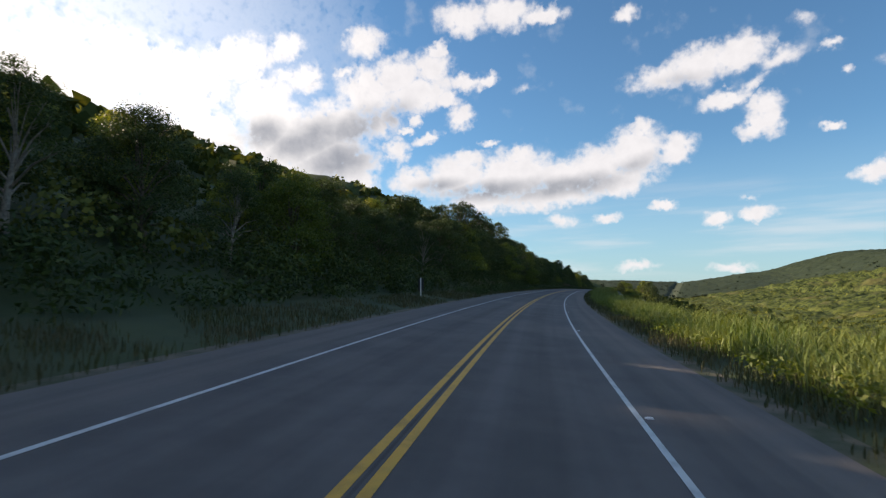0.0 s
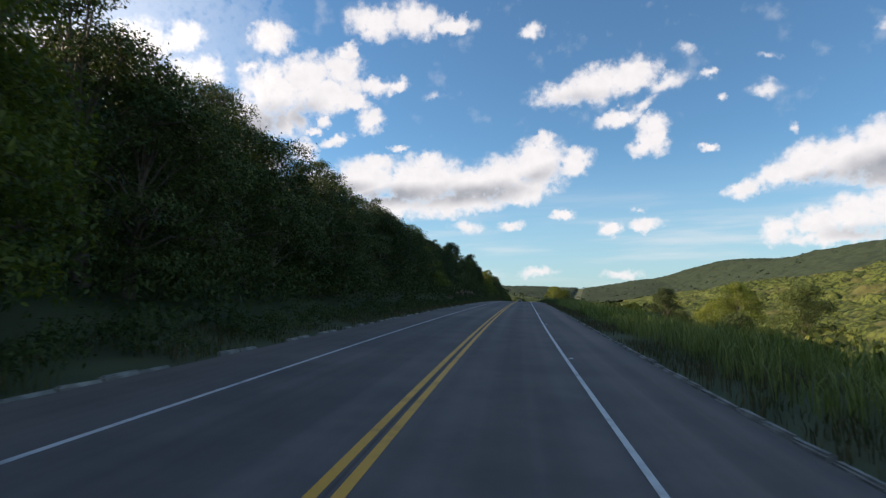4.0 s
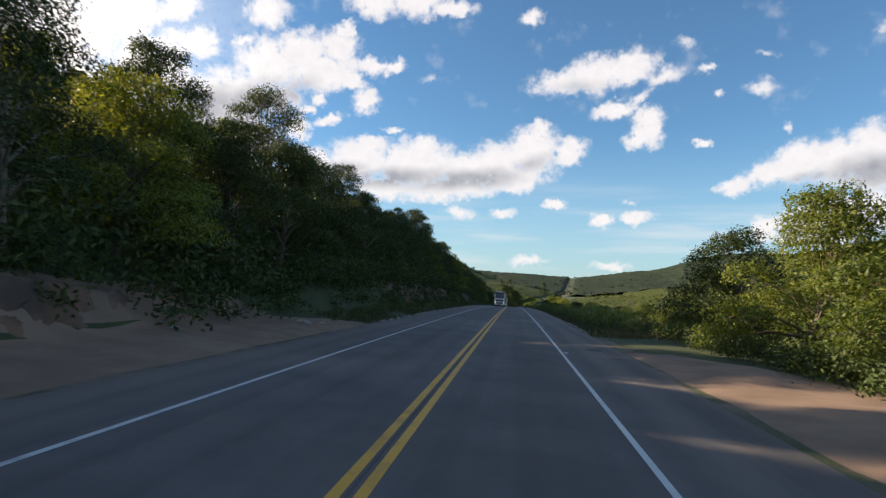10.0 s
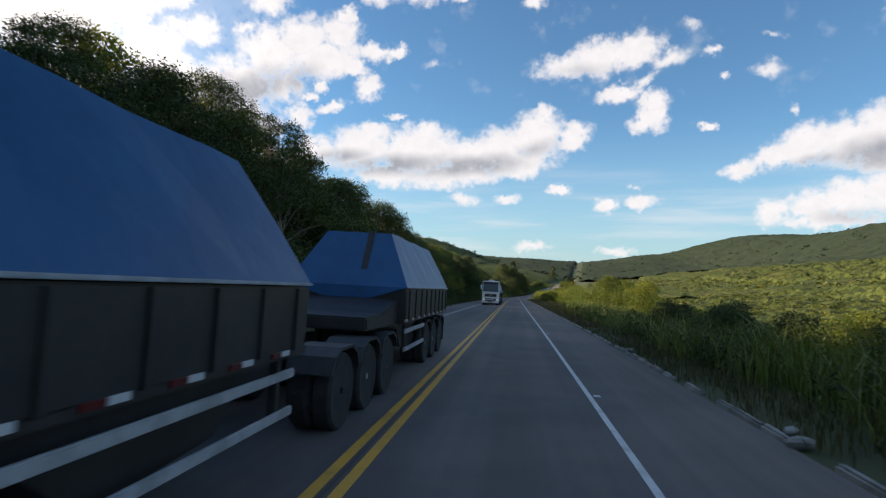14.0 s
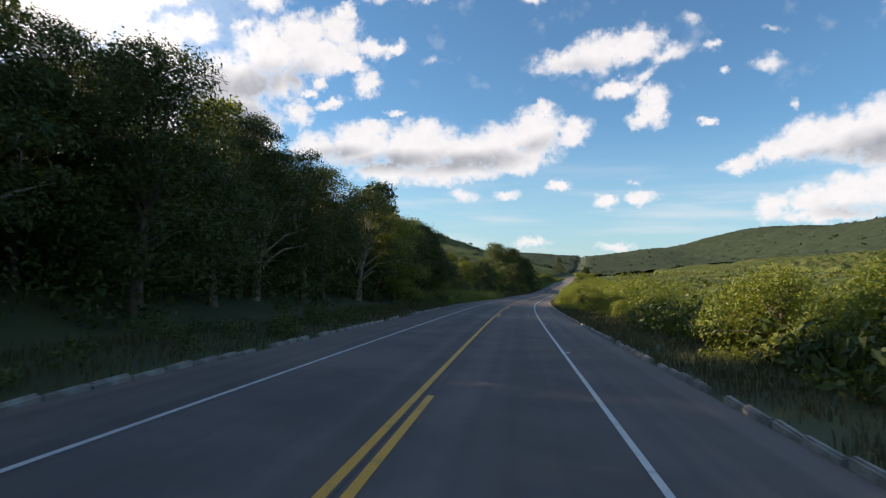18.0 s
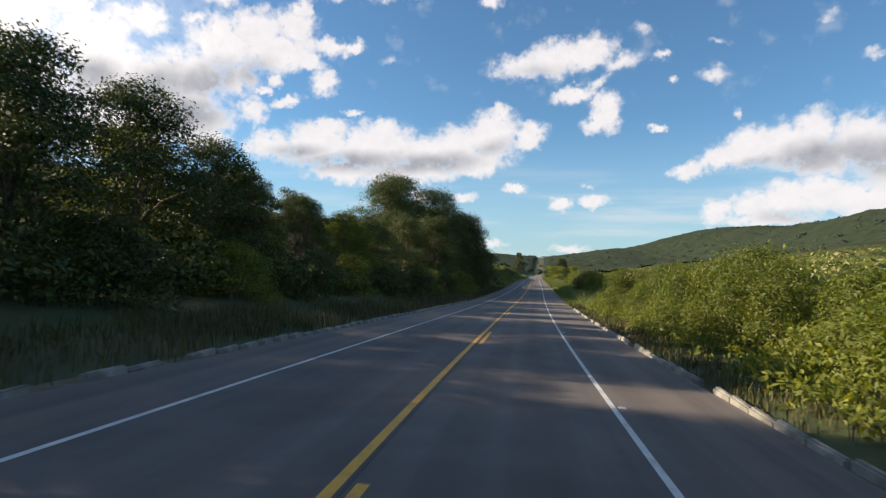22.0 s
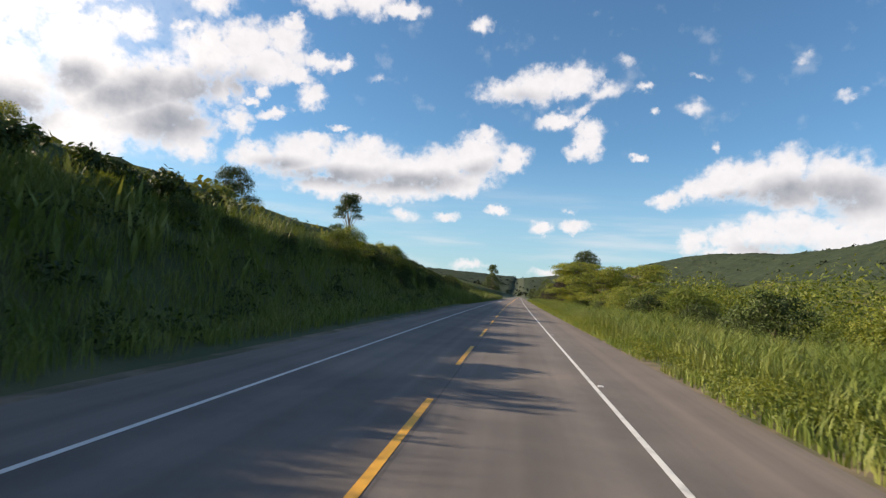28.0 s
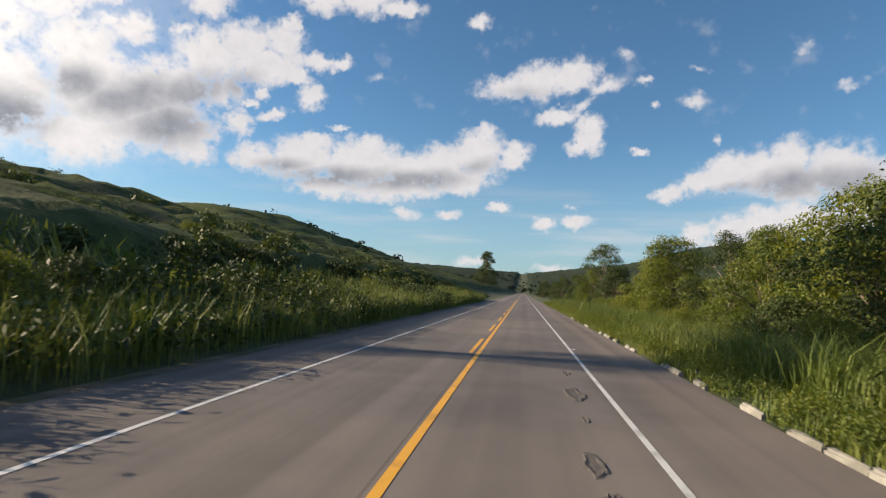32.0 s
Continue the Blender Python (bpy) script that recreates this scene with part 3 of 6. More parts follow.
def wear_road():
    """Lengthwise wear: streaks, polished wheel tracks, oil between them, dusty shoulders and the joint in the middle."""
    me = road.data
    s, d = np.meshgrid(ROAD_S, ROAD_D, indexing="ij")
    lane = me.attributes.new("lane", "FLOAT_VECTOR", "POINT")
    lane.data.foreach_set("vector", np.stack([d, s, 0 * s], -1).astype(np.float32).ravel())
    nt = ASPHALT.node_tree
    N, L = nt.nodes.new, nt.links.new
    p = nt.nodes["Principled BSDF"]
    source = p.inputs["Base Color"].links[0].from_socket
    at_lane, parts = N("ShaderNodeAttribute"), N("ShaderNodeSeparateXYZ")
    at_lane.attribute_name = "lane"
    L(at_lane.outputs["Vector"], parts.inputs[0])

    def calc(op, a, b=0.0):
        n = N("ShaderNodeMath")
        n.operation = op
        for i, v in enumerate((a, b)):
            if isinstance(v, (int, float)):
                n.inputs[i].default_value = v
            else:
                L(v, n.inputs[i])
        return n.outputs[0]

    def band(v, lo, hi, a, b):
        n = N("ShaderNodeMapRange")
        n.interpolation_type = "SMOOTHSTEP"
        L(v, n.inputs[0])
        for i, x in enumerate((lo, hi, a, b)):
            n.inputs[i + 1].default_value = x
        return n.outputs[0]

    across = parts.outputs[0]
    side = calc("ABSOLUTE", across)
    stretch, tex = N("ShaderNodeMapping"), N("ShaderNodeTexNoise")
    stretch.inputs["Scale"].default_value = (1.7, 0.018, 1)
    L(at_lane.outputs["Vector"], stretch.inputs[0])
    tex.inputs["Scale"].default_value, tex.inputs["Detail"].default_value = 1.0, 6.0
    L(stretch.outputs[0], tex.inputs["Vector"])
    streak = band(tex.outputs["Fac"], 0.3, 0.7, 0.86, 1.12)
    oil = band(calc("ABSOLUTE", calc("SUBTRACT", side, 1.7)), 0.05, 0.5, 0.9, 1.0)
    track = band(calc("ABSOLUTE", calc("SUBTRACT", calc("ABSOLUTE", calc("SUBTRACT", side, 1.7)), 0.85)), 0.0, 0.3, 1.06, 1.0)
    joint = band(calc("ABSOLUTE", calc("ADD", across, 0.01)), 0.012, 0.03, 0.72, 1.0)
    level = calc("MULTIPLY", calc("MULTIPLY", streak, oil), calc("MULTIPLY", track, joint))
    dust = calc("MULTIPLY", band(side, 3.3, 4.6, 0.0, 0.55), band(tex.outputs["Fac"], 0.35, 0.65, 0.4, 1.0))
    mx, sc_ = N("ShaderNodeMix"), N("ShaderNodeVectorMath")
    mx.data_type = "RGBA"
    L(dust, mx.inputs[0])
    L(source, mx.inputs[6])
    mx.inputs[7].default_value = (0.195, 0.160, 0.135, 1)
    sc_.operation = "SCALE"
    L(mx.outputs[2], sc_.inputs[0])
    L(level, sc_.inputs[3])
    L(sc_.outputs[0], p.inputs["Base Color"])


wear_road()


def stripe(name, s0, s1, d0, d1, mat, label):
    n = max(2, int((s1 - s0) / 2.5) + 1)
    return mesh_part(name, sheet(name, np.linspace(s0, s1, n), np.array([d0, d1]), mat, on_road, 0.006), None, road, label)


stripe("edge_line", -120, 2600, LANE_R - 0.05, LANE_R + 0.05, PAINT_WHITE, "solid white edge line")
stripe("edge_line", -120, 2600, -LANE_L - 0.05, -LANE_L + 0.05, PAINT_WHITE, "solid white edge line")
stripe("centre_line", -120, 955, -0.19, -0.06, PAINT_YELLOW, "solid yellow centre line")
stripe("centre_line", -120, 640, 0.06, 0.19, PAINT_YELLOW, "solid yellow centre line")
stripe("centre_line", 1118.5, 2600, 0.06, 0.19, PAINT_YELLOW, "solid yellow centre line")
for i in range(45):
    a = float(np.interp(i, (0, 8, 14, 22, 31, 45), (676.9, 756.3, 813.2, 891.2, 979.9, 1121.2))) - 5.3
    side = 0.125 if a < 950 else -0.125
    if a < 1110 and (a > 950 or i % 2 == 0):
        stripe("dash", a, a + 5.3, side - 0.065, side + 0.065, PAINT_YELLOW, "yellow dash")
for i in range(12):
    stripe("dash", 1137.5 + i * 10.0, 1142.8 + i * 10.0, -0.19, -0.06, PAINT_YELLOW, "yellow dash")

# ---- plants ----
def leaf_cards(rng, centres, radii, count, size, droop=0.25, inner=0.55):
    """count leaves (quads) in the outer shells of ellipsoids."""
    centres, radii = np.asarray(centres, float), np.asarray(radii, float)
    w = (radii[:, 0] * radii[:, 1]) ** 0.8
    pick = rng.choice(len(centres), count, p=w / w.sum())
    n = rng.normal(size=(count, 3))
    n /= np.linalg.norm(n, axis=1)[:, None]
    n[:, 2] = np.where(n[:, 2] < -0.45, -n[:, 2] * 0.6, n[:, 2])
    r = inner + (1 - inner) * rng.random(count) ** 0.5
    r *= 1 + 0.16 * np.sin(n[:, 0] * 5 + pick) * np.sin(n[:, 1] * 4 + 2 * pick) + 0.1 * rng.normal(size=count)
    p = centres[pick] + n * radii[pick] * r[:, None]
    nn = n + rng.normal(size=(count, 3)) * 0.75 + (0, 0, 0.35)
    nn /= np.linalg.norm(nn, axis=1)[:, None]
    a = np.cross(nn, rng.normal(size=(count, 3)))
    a /= np.linalg.norm(a, axis=1)[:, None] + 1e-9
    b = np.cross(nn, a)
    sz = size * (0.6 + 0.8 * rng.random(count))[:, None]
    a, b = a * sz, b * sz * 0.42
    tip = p + a - nn * 0 + np.array([0, 0, -1.0]) * sz * droop
    v = np.stack([p - a, p + b - 0.1 * a, tip, p - b - 0.1 * a], 1).reshape(-1, 3)
    f = np.arange(count * 4).reshape(-1, 4)
    return v, f


def tree_meshes(seed, height, spread, base, blobs, leaves, size, bark, leaf, flat=0.75, open_crown=1.0, dome=0.75, pad=1.0):
    """Trunk with limbs, and crown, of one kind of tree."""
    rng = np.random.default_rng(seed)
    lean = rng.normal(size=2) * 0.06 * height
    top = np.array([lean[0], lean[1], height * 0.72])
    knots = np.linspace(0, 1, 6)
    bend = rng.normal(size=(6, 2)) * 0.02 * height
    trunk = np.stack([top[0] * knots + bend[:, 0] * knots, top[1] * knots + bend[:, 1] * knots, top[2] * knots - 0.5 * (knots == 0)], -1)
    r0 = 0.022 * height + 0.03
    verts, faces = tube(trunk, r0 * (1 - 0.8 * knots) * np.where(knots == 0, 1.4, 1), 8)
    centres, radii = [], []
    for i in range(blobs):
        f = (i + 0.5) / blobs
        h = base + (1 - base) * f ** 0.85
        ring = spread * (1.0 - dome * max(0, h - 0.55) / 0.45) * (0.45 + 0.55 * rng.random())
        ang = i * 2.4 + rng.normal() * 0.5
        rad = pad * spread * (0.36 + 0.22 * rng.random()) * (1 - 0.25 * h)
        c = np.array([math.cos(ang) * ring + lean[0] * h, math.sin(ang) * ring + lean[1] * h, height * h - rad * flat * 0.8])
        centres.append(c)
        radii.append((rad * 1.1, rad * 1.1, rad * flat))
        k = min(0.95, max(0.25, h * 0.72))
        foot = np.array([np.interp(k, knots, trunk[:, j]) for j in range(3)])
        mid = (foot + c) / 2 + (0, 0, 0.04 * height * min(1, flat * 1.3))
        v, q = tube([foot, mid, c], [r0 * 0.42 * (1.2 - k), r0 * 0.28 * (1.2 - k), r0 * 0.08], 5)
        faces += [tuple(x + len(verts) for x in y) for y in q]
        verts += v
        for _ in range(3):
            e = c + rng.normal(size=3) * (rad * 0.5, rad * 0.5, rad * 0.5 * flat)
            v, q = tube([mid * 0.3 + c * 0.7, (c + e) / 2 + (0, 0, 0.1), e], [r0 * 0.1, r0 * 0.07, 0.01], 4)
            faces += [tuple(x + len(verts) for x in y) for y in q]
            verts += v
    wood = quick_mesh("trunk", verts, faces, bark, smooth=True)
    crown = quick_mesh("crown", *leaf_cards(rng, centres, radii, leaves, size, inner=0.35 if open_crown < 1 else 0.5), leaf)
    return wood, crown


def set_tree(kind, s, d, scale=1.0, turn=0.0, label="", name="tree", group="", up=0.0):
    root = tagged(new(name), label, "tree" if name == "tree" else name, group)
    p = place(s, d, up - 0.15)
    root.matrix_world = Matrix.LocRotScale(Vector(p), Euler((0, 0, turn)), Vector((scale, scale, scale)))
    for nm, me in zip(("trunk", "crown") if name == "tree" else ("stem", "foliage"), kind):
        ob = new(nm, me)
        ob.parent = root
    return root


BACK_TREES = [
    tree_meshes(16, 9.5, 3.6, 0.30, 18, 10000, 0.14, BARK, LEAF),
    tree_meshes(17, 10.0, 3.5, 0.34, 18, 10000, 0.14, BARK, LEAF_LIGHT),
]
# the trees that stand next to the road
NEAR = [
    tree_meshes(11, 9.0, 3.3, 0.16, 24, 27000, 0.08, BARK, LEAF),
    tree_meshes(12, 10.5, 3.7, 0.24, 24, 26000, 0.08, BARK, LEAF),
    tree_meshes(13, 7.5, 3.1, 0.16, 22, 25000, 0.078, BARK, LEAF_LIGHT),
    tree_meshes(14, 9.5, 3.0, 0.30, 18, 14000, 0.075, BARK_PALE, LEAF, open_crown=0.5),
    tree_meshes(15, 8.0, 3.5, 0.16, 24, 27000, 0.08, BARK, LEAF),
]
LACY = [
    tree_meshes(41, 11.0, 3.6, 0.46, 26, 21000, 0.066, BARK, LEAF, flat=0.72, open_crown=0.5, pad=0.72, dome=0.7),
    tree_meshes(42, 10.0, 3.3, 0.44, 24, 19000, 0.066, BARK, LEAF, flat=0.75, open_crown=0.5, pad=0.72, dome=0.7),
]
GROVE = [
    tree_meshes(51, 15.0, 5.2, 0.12, 30, 36000, 0.115, BARK, LEAF),
    tree_meshes(52, 15.0, 5.6, 0.16, 32, 38000, 0.115, BARK, LEAF),
]
BUSHES = [
    tree_meshes(21, 3.0, 2.0, 0.12, 16, 15000, 0.052, BARK, LEAF_LIGHT, flat=0.85),
    tree_meshes(22, 2.4, 1.7, 0.10, 15, 13000, 0.05, BARK, LEAF, flat=0.85),
    tree_meshes(23, 3.6, 2.1, 0.15, 17, 16000, 0.053, BARK, LEAF_LIGHT, flat=0.9),
]
TREE_LABEL = "dense green broadleaf tree on the wooded roadside slope"
rng = np.random.default_rng(5)


# canopy line over the road on the wooded side: station and rise over run from the driver's eye
CANOPY = [(-20, 0.42), (30, 0.45), (60, 0.5), (72, 0.6), (84, 0.78), (92, 0.86), (104, 0.9), (120, 0.86), (160, 0.84), (180, 0.72), (200, 0.62), (250, 0.66), (265, 0.72), (287, 0.8), (295, 0.52), (330, 0.48),
          (350, 0.5), (375, 0.7), (405, 0.74), (415, 0.66), (426, 0.9), (444, 0.92), (454, 0.74), (465, 0.68), (482, 0.73), (490, 0.55), (517, 0.66), (530, 0.68), (555, 0.52), (590, 0.55), (600, 0.54), (614, 0.54), (622, 0.58), (634, 0.61), (645, 0.64),
          (650, 0.68), (654, 0.54), (663, 0.7), (672, 0.7), (678, 0.54), (686, 0.53), (692, 0.6), (700, 0.9), (707, 0.9), (712, 0.68), (716, 0.5), (725, 0.38), (745, 0.36), (768, 0.4), (781, 0.44), (790, 0.53), (800, 0.43), (809, 0.36), (824, 0.35), (835, 0.45)]


def canopy_tree(s, d, factor, kinds, pool, heights, label=TREE_LABEL):
    rise = along(s, *CANOPY)
    if pool is not LACY:
        rise = min(rise, 0.5 + 0.45 * max(0.0, rise - 0.5)) if 95 < s < 460 else min(rise, 0.56 + 0.55 * max(0.0, rise - 0.56))
    rise *= factor
    g = float(ground(s, d)) - float(at(PZ, s))
    h = max(3.5, rise * (abs(d) + 1.7) + 2.0 - g) * (0.88 + 0.24 * rng.random())
    k = kinds[rng.integers(len(kinds))]
    set_tree(pool[k], s, d, min(1.5, h / heights[k]), rng.random() * 6.28, label, group="trees on the wooded slope")


TREE_HEIGHTS = [9.0, 10.5, 7.5, 9.5, 8.0]
s = 6.0
while s < 834:
    canopy_tree(s, -11.6 - along(s, (0, 6), (60, 1), (80, 0), (690, 0), (712, 0.5), (722, 4.5), (835, 3)) - 1.6 * rng.random(), 1.0, [0, 0, 1, 2, 4, 3, 3], NEAR, TREE_HEIGHTS)
    s += 5.0 + 1.6 * rng.random()
s = 0.0
while s < 832:
    canopy_tree(s, -18.5 - 4 * rng.random(), 0.93, [0, 1, 0], BACK_TREES, [9.5, 10.0])
    s += 7.5 + 2.5 * rng.random()

# filler row added behind the front trees to stop sun streaks on the road
for i, s in enumerate(range(600, 706, 4)):
    set_tree(NEAR[(0, 4)[i % 2]], s + 0.8 * rng.normal(), -15.4, along(s, (600, 7.2), (650, 7.6), (660, 7.2), (684, 7.2), (690, 8.6)) / TREE_HEIGHTS[(0, 4)[i % 2]], s * 1.7, TREE_LABEL, group="trees on the wooded slope")

s = 84.0
while s < 815:
    canopy_tree(s, -13.0 - 2.5 * rng.random(), 0.98, [0, 1], LACY, [11.0, 10.0], "tall tree with a thin open crown above the roadside wood")
    s += 9.0 + 4.0 * rng.random() + (60 if 655 < s < 770 else 0)

# second wood and single trees further on
for s, d, h in ((840, -15, 9.5), (846, -18, 10.5), (851, -13, 11.0), (857, -22, 16.5), (862, -14, 14.0), (864, -23, 18.5), (869, -18, 17.5), (873, -12.5, 14.0), (879, -13, 13.5), (885, -12.5, 11.5), (888, -16.5, 11.5), (880, -20, 14.0), (891, -13, 9.5), (893, -19, 11.0)):
    set_tree(GROVE[int(s) % 2], s, d, h / 15.0, rng.random() * 6.28, "tall dark green tree in a roadside group", group="trees on the wooded slope")
for s, d, k, h in ((897, -13, 4, 7.5), (921, -15.5, 0, 8.0), (927, -14, 4, 8.0), (934, -14.5, 1, 7.0), (944, -15, 2, 5.0), (953, -17, 4, 5.5), (783, -27, 0, 9.0), (799, -28, 1, 9.0), (760, -29, 3, 9.4), (815, -27, 4, 9.0), (830, -25, 0, 9.0)):
    set_tree(NEAR[k], s, d, h / TREE_HEIGHTS[k], rng.random() * 6.28, "dark green tree beside the roadside bank", group="trees on the wooded slope")
for s, d, h in ((752, -14, 3), (760, -13, 3), (769, -14, 3.4), (778, -13, 3), (787, -13, 3.2), (795, -12.5, 3), (803, -12, 3.2), (811, -12, 3.4), (819, -11.5, 3), (827, -11, 3.5), (834, -10.5, 3.2), (841, -10, 3.4), (848, -10, 3),
                (855, -10, 3.4), (862, -9.8, 3), (869, -9.8, 3.3), (876, -9.8, 3), (883, -10, 3.4), (890, -10, 3), (897, -10.2, 3), (907, -11, 2.4), (916, -12, 2.6), (925, -11, 2.4), (938, -12, 2.6), (948, -12, 2.2),
                (984, -18, 1.8), (996, -21, 2.0), (1006, -19, 2.0), (1001, -22, 3.0), (1016, -20, 3.0), (1030, -24, 2.6), (1052, -20, 2.4), (1075, -22, 2.6), (1110, -24, 2.4), (1135, -22, 2.2), (1160, -25, 2.4)):
    k = rng.integers(3)
    set_tree(BUSHES[k], s, d, h / (3.0, 2.4, 3.6)[k], rng.random() * 6.28, "dark green bush on the grassy bank", "bush", "bushes on the bank")



def bush_mass(name, s0, s1, d0, d1, lo, hi, gap, seed, label, mat=None):
    """Bushes too many and too far to be told apart, in one mesh."""
    g = np.random.default_rng(seed)
    n = int((s1 - s0) / gap)
    s, d = s0 + (s1 - s0) * g.random(n), d0 + (d1 - d0) * g.random(n)
    base = place(s, d)
    h = lo + (hi - lo) * g.random(n) + np.clip(at(PZ, s) - base[:, 2], 0, 6) * (d > 0)
    c, r = [], []
    for i in range(6):
        rad = h * (0.28 + 0.14 * g.random(n))
        off = g.normal(size=(n, 2)) * 0.26 * h[:, None]
        c.append(base + np.stack([off[:, 0], off[:, 1], (0.25 + 0.13 * i) * h - 0.1], -1))
        r.append(np.stack([rad * 1.2, rad * 1.2, rad], -1))
    v, f = leaf_cards(g, np.concatenate(c), np.concatenate(r), n * (950 if d0 > -25 else 420), 0.13 if d0 > -25 else 0.19, inner=0.45)
    return tagged(mesh_part(name, quick_mesh(name, v, f, mat or LEAF), None), label, "bushes", kind="stuff")


def bank_bushes(s0, s1, d0, d1, lo, hi, gap, label):
    s = s0
    while s < s1:
        k = (1, 1, 1, 0)[rng.integers(4)]
        set_tree(BUSHES[k], s, d0 + (d1 - d0) * rng.random(), (lo + (hi - lo) * rng.random()) / (3.0, 2.4, 3.6)[k], rng.random() * 6.28, label, "bush", "bushes on the bank")
        s += gap * (0.7 + 0.6 * rng.random())


bank_bushes(905, 1030, -15.5, -11.5, 0.7, 1.3, 3.0, "dark green bush on the bank above the road")
bank_bushes(1030, 1075, -13.5, -10.5, 1.2, 2.0, 2.2, "dark green bush on the bank above the road")
bank_bushes(1075, 1105, -11.5, -9.6, 1.8, 2.7, 3.0, "dark green bush on the bank above the road")
bank_bushes(1105, 1240, -11.5, -9.6, 1.1, 1.7, 2.7, "dark green bush on the bank above the road")
for s, d, h in ((1021, -12.5, 2.5), (1025, -13, 2.9), (1036, -13, 2.5), (1040, -12.5, 2.9), (1044, -13.5, 2.6)):
    set_tree(BUSHES[0], s, d, h / 3.0, s, "tall dark green bush on the crest of the bank", "bush", "bushes on the bank")
bush_mass("hillside_bushes", 905, 1240, -18.0, -13.5, 1.0, 1.8, 3.6, 91, "green bush on the grassy hillside")
bush_mass("hillside_bushes", 960, 1240, -30.0, -18.0, 1.4, 2.6, 2.6, 92, "green bush on the grassy hillside")
bush_mass("hillside_bushes", 960, 1240, -60.0, -30.0, 1.4, 2.8, 1.8, 93, "green bush on the grassy hillside")

# trees that stand out by themselves
LONE = tree_meshes(31, 15.5, 4.3, 0.66, 14, 9000, 0.13, BARK_PALE, LEAF, flat=0.8, open_crown=0.5, pad=0.85)
FLAT_TREE = tree_meshes(32, 5.3, 5.2, 0.34, 96, 84000, 0.058, BARK, LEAF_LIGHT, flat=0.36, dome=0.08, pad=0.5)
TALL_TREE = tree_meshes(35, 13.0, 4.2, 0.12, 36, 52000, 0.095, BARK, LEAF)
set_tree(LONE, 1137, -49.2, 1.3, 0.4, "tall thin lone tree with a small open crown on the hillside")
set_tree(NEAR[4], 1137, -53, 1.27, 1.0, "round dark green tree beside a taller lone tree")
set_tree(NEAR[4], 1132, -48, 0.8, 2.6, "small round dark green tree below a taller lone tree")
set_tree(NEAR[4], 1066, -47.5, 1.3, 2.0, "round dark green tree on the grassy hillside")
set_tree(LONE, 1530, -26, 1.8, 2.2, "tall tree with a flat tuft of crown beside the distant road")
set_tree(NEAR[4], 1520, -25, 2.3, 0.5, "broad dark tree beside the distant road")
set_tree(FLAT_TREE, 1069.5, 15.6, 1.66, 0.0, "flat-topped spreading tree beside the road")
for s, d, h in ((1059, 15.5, 4.0), (1063, 17.5, 4.8), (1064, 14.5, 4.4), (1067, 13.0, 3.8), (1069, 18.5, 5.0), (1071, 15.0, 5.0), (1076, 13.6, 4.4), (1079, 17.5, 5.0), (1081, 15.4, 4.4), (1087, 14.0, 4.0), (1092, 15.5, 4.0)):
    set_tree(BUSHES[1], s, d, h / 2.4, s, "dark green bush under a spreading tree", "bush", "roadside bushes")
set_tree(TALL_TREE, 1108, 16.4, 1.08, 2.0, "tall leafy tree beside the road")
set_tree(NEAR[1], 979, 13.0, 0.62, 0.3, "slender green tree beside the road")
for s, d, k, h in ((1108, 20, 0, 5.5), (1138, 14.6, 4, 8.4), (1144, 15.5, 2, 8.0), (1151, 13.2, 2, 6.8), (1158, 14.5, 3, 7.6), (1162, 12, 2, 7.2), (1171, 12, 2, 6.2), (1183, 12, 0, 6.0), (1199, 12.5, 3, 10.0), (1215, 12, 2, 7.0),
                   (1250, 14, 0, 8.0), (1290, 13, 4, 8.0), (1340, 14, 0, 8.0), (1400, 12, 4, 9.0)):
    set_tree(NEAR[k], s, d, h / TREE_HEIGHTS[k], rng.random() * 6.28, "green tree in a row beside the road", group="row of trees beside the road")
DARK_TREE = tree_meshes(33, 6.8, 3.6, 0.12, 26, 26000, 0.085, BARK, LEAF_DARK)
BLOSSOM = tree_meshes(34, 4.6, 1.5, 0.5, 12, 5200, 0.065, BARK, FLOWER)
set_tree(DARK_TREE, 1128, 13.4, 1.25, 0.7, "round tree with dark brownish foliage beside the road")
set_tree(DARK_TREE, 1115, 17.5, 0.7, 2.1, "round tree with dark brownish foliage beside the road")
set_tree(BLOSSOM, 1115, 14.8, 1.25, 0.4, "small tree covered with yellow blossom beside the road")
# trees below the road, on the valley side
for s, d, k, top in ((150, 21, 4, 1.2), (186, 13.5, 4, 2.3), (190, 19.5, 2, 2.8), (182, 22, 0, 2.6), (200, 22, 2, 1.0), (357, 13.0, 2, 5.8), (361, 16.0, 2, 5.4), (367, 13.2, 2, 6.6), (373, 12.5, 2, 6.8), (380, 13.0, 4, 6.0), (386, 13.0, 2, 4.2), (353, 17.5, 4, 3.0), (345, 18.5, 4, 1.0), (395, 19, 2, 2.4), (402, 16, 2, 2.0), (410, 18, 0, 2.2), (420, 17, 2, 2.0),
                     (593, 20, 2, 6.0), (598, 24, 2, 5.4), (585, 25, 2, 5.0), (640, 26, 0, 4.5), (668, 28, 2, 4.0)):
    g = float(ground(s, d)) - float(at(PZ, s))
    set_tree(NEAR[k], s, d, (top - g) / TREE_HEIGHTS[k], rng.random() * 6.28, "sunlit green tree on the valley side of the road", group="trees below the road")


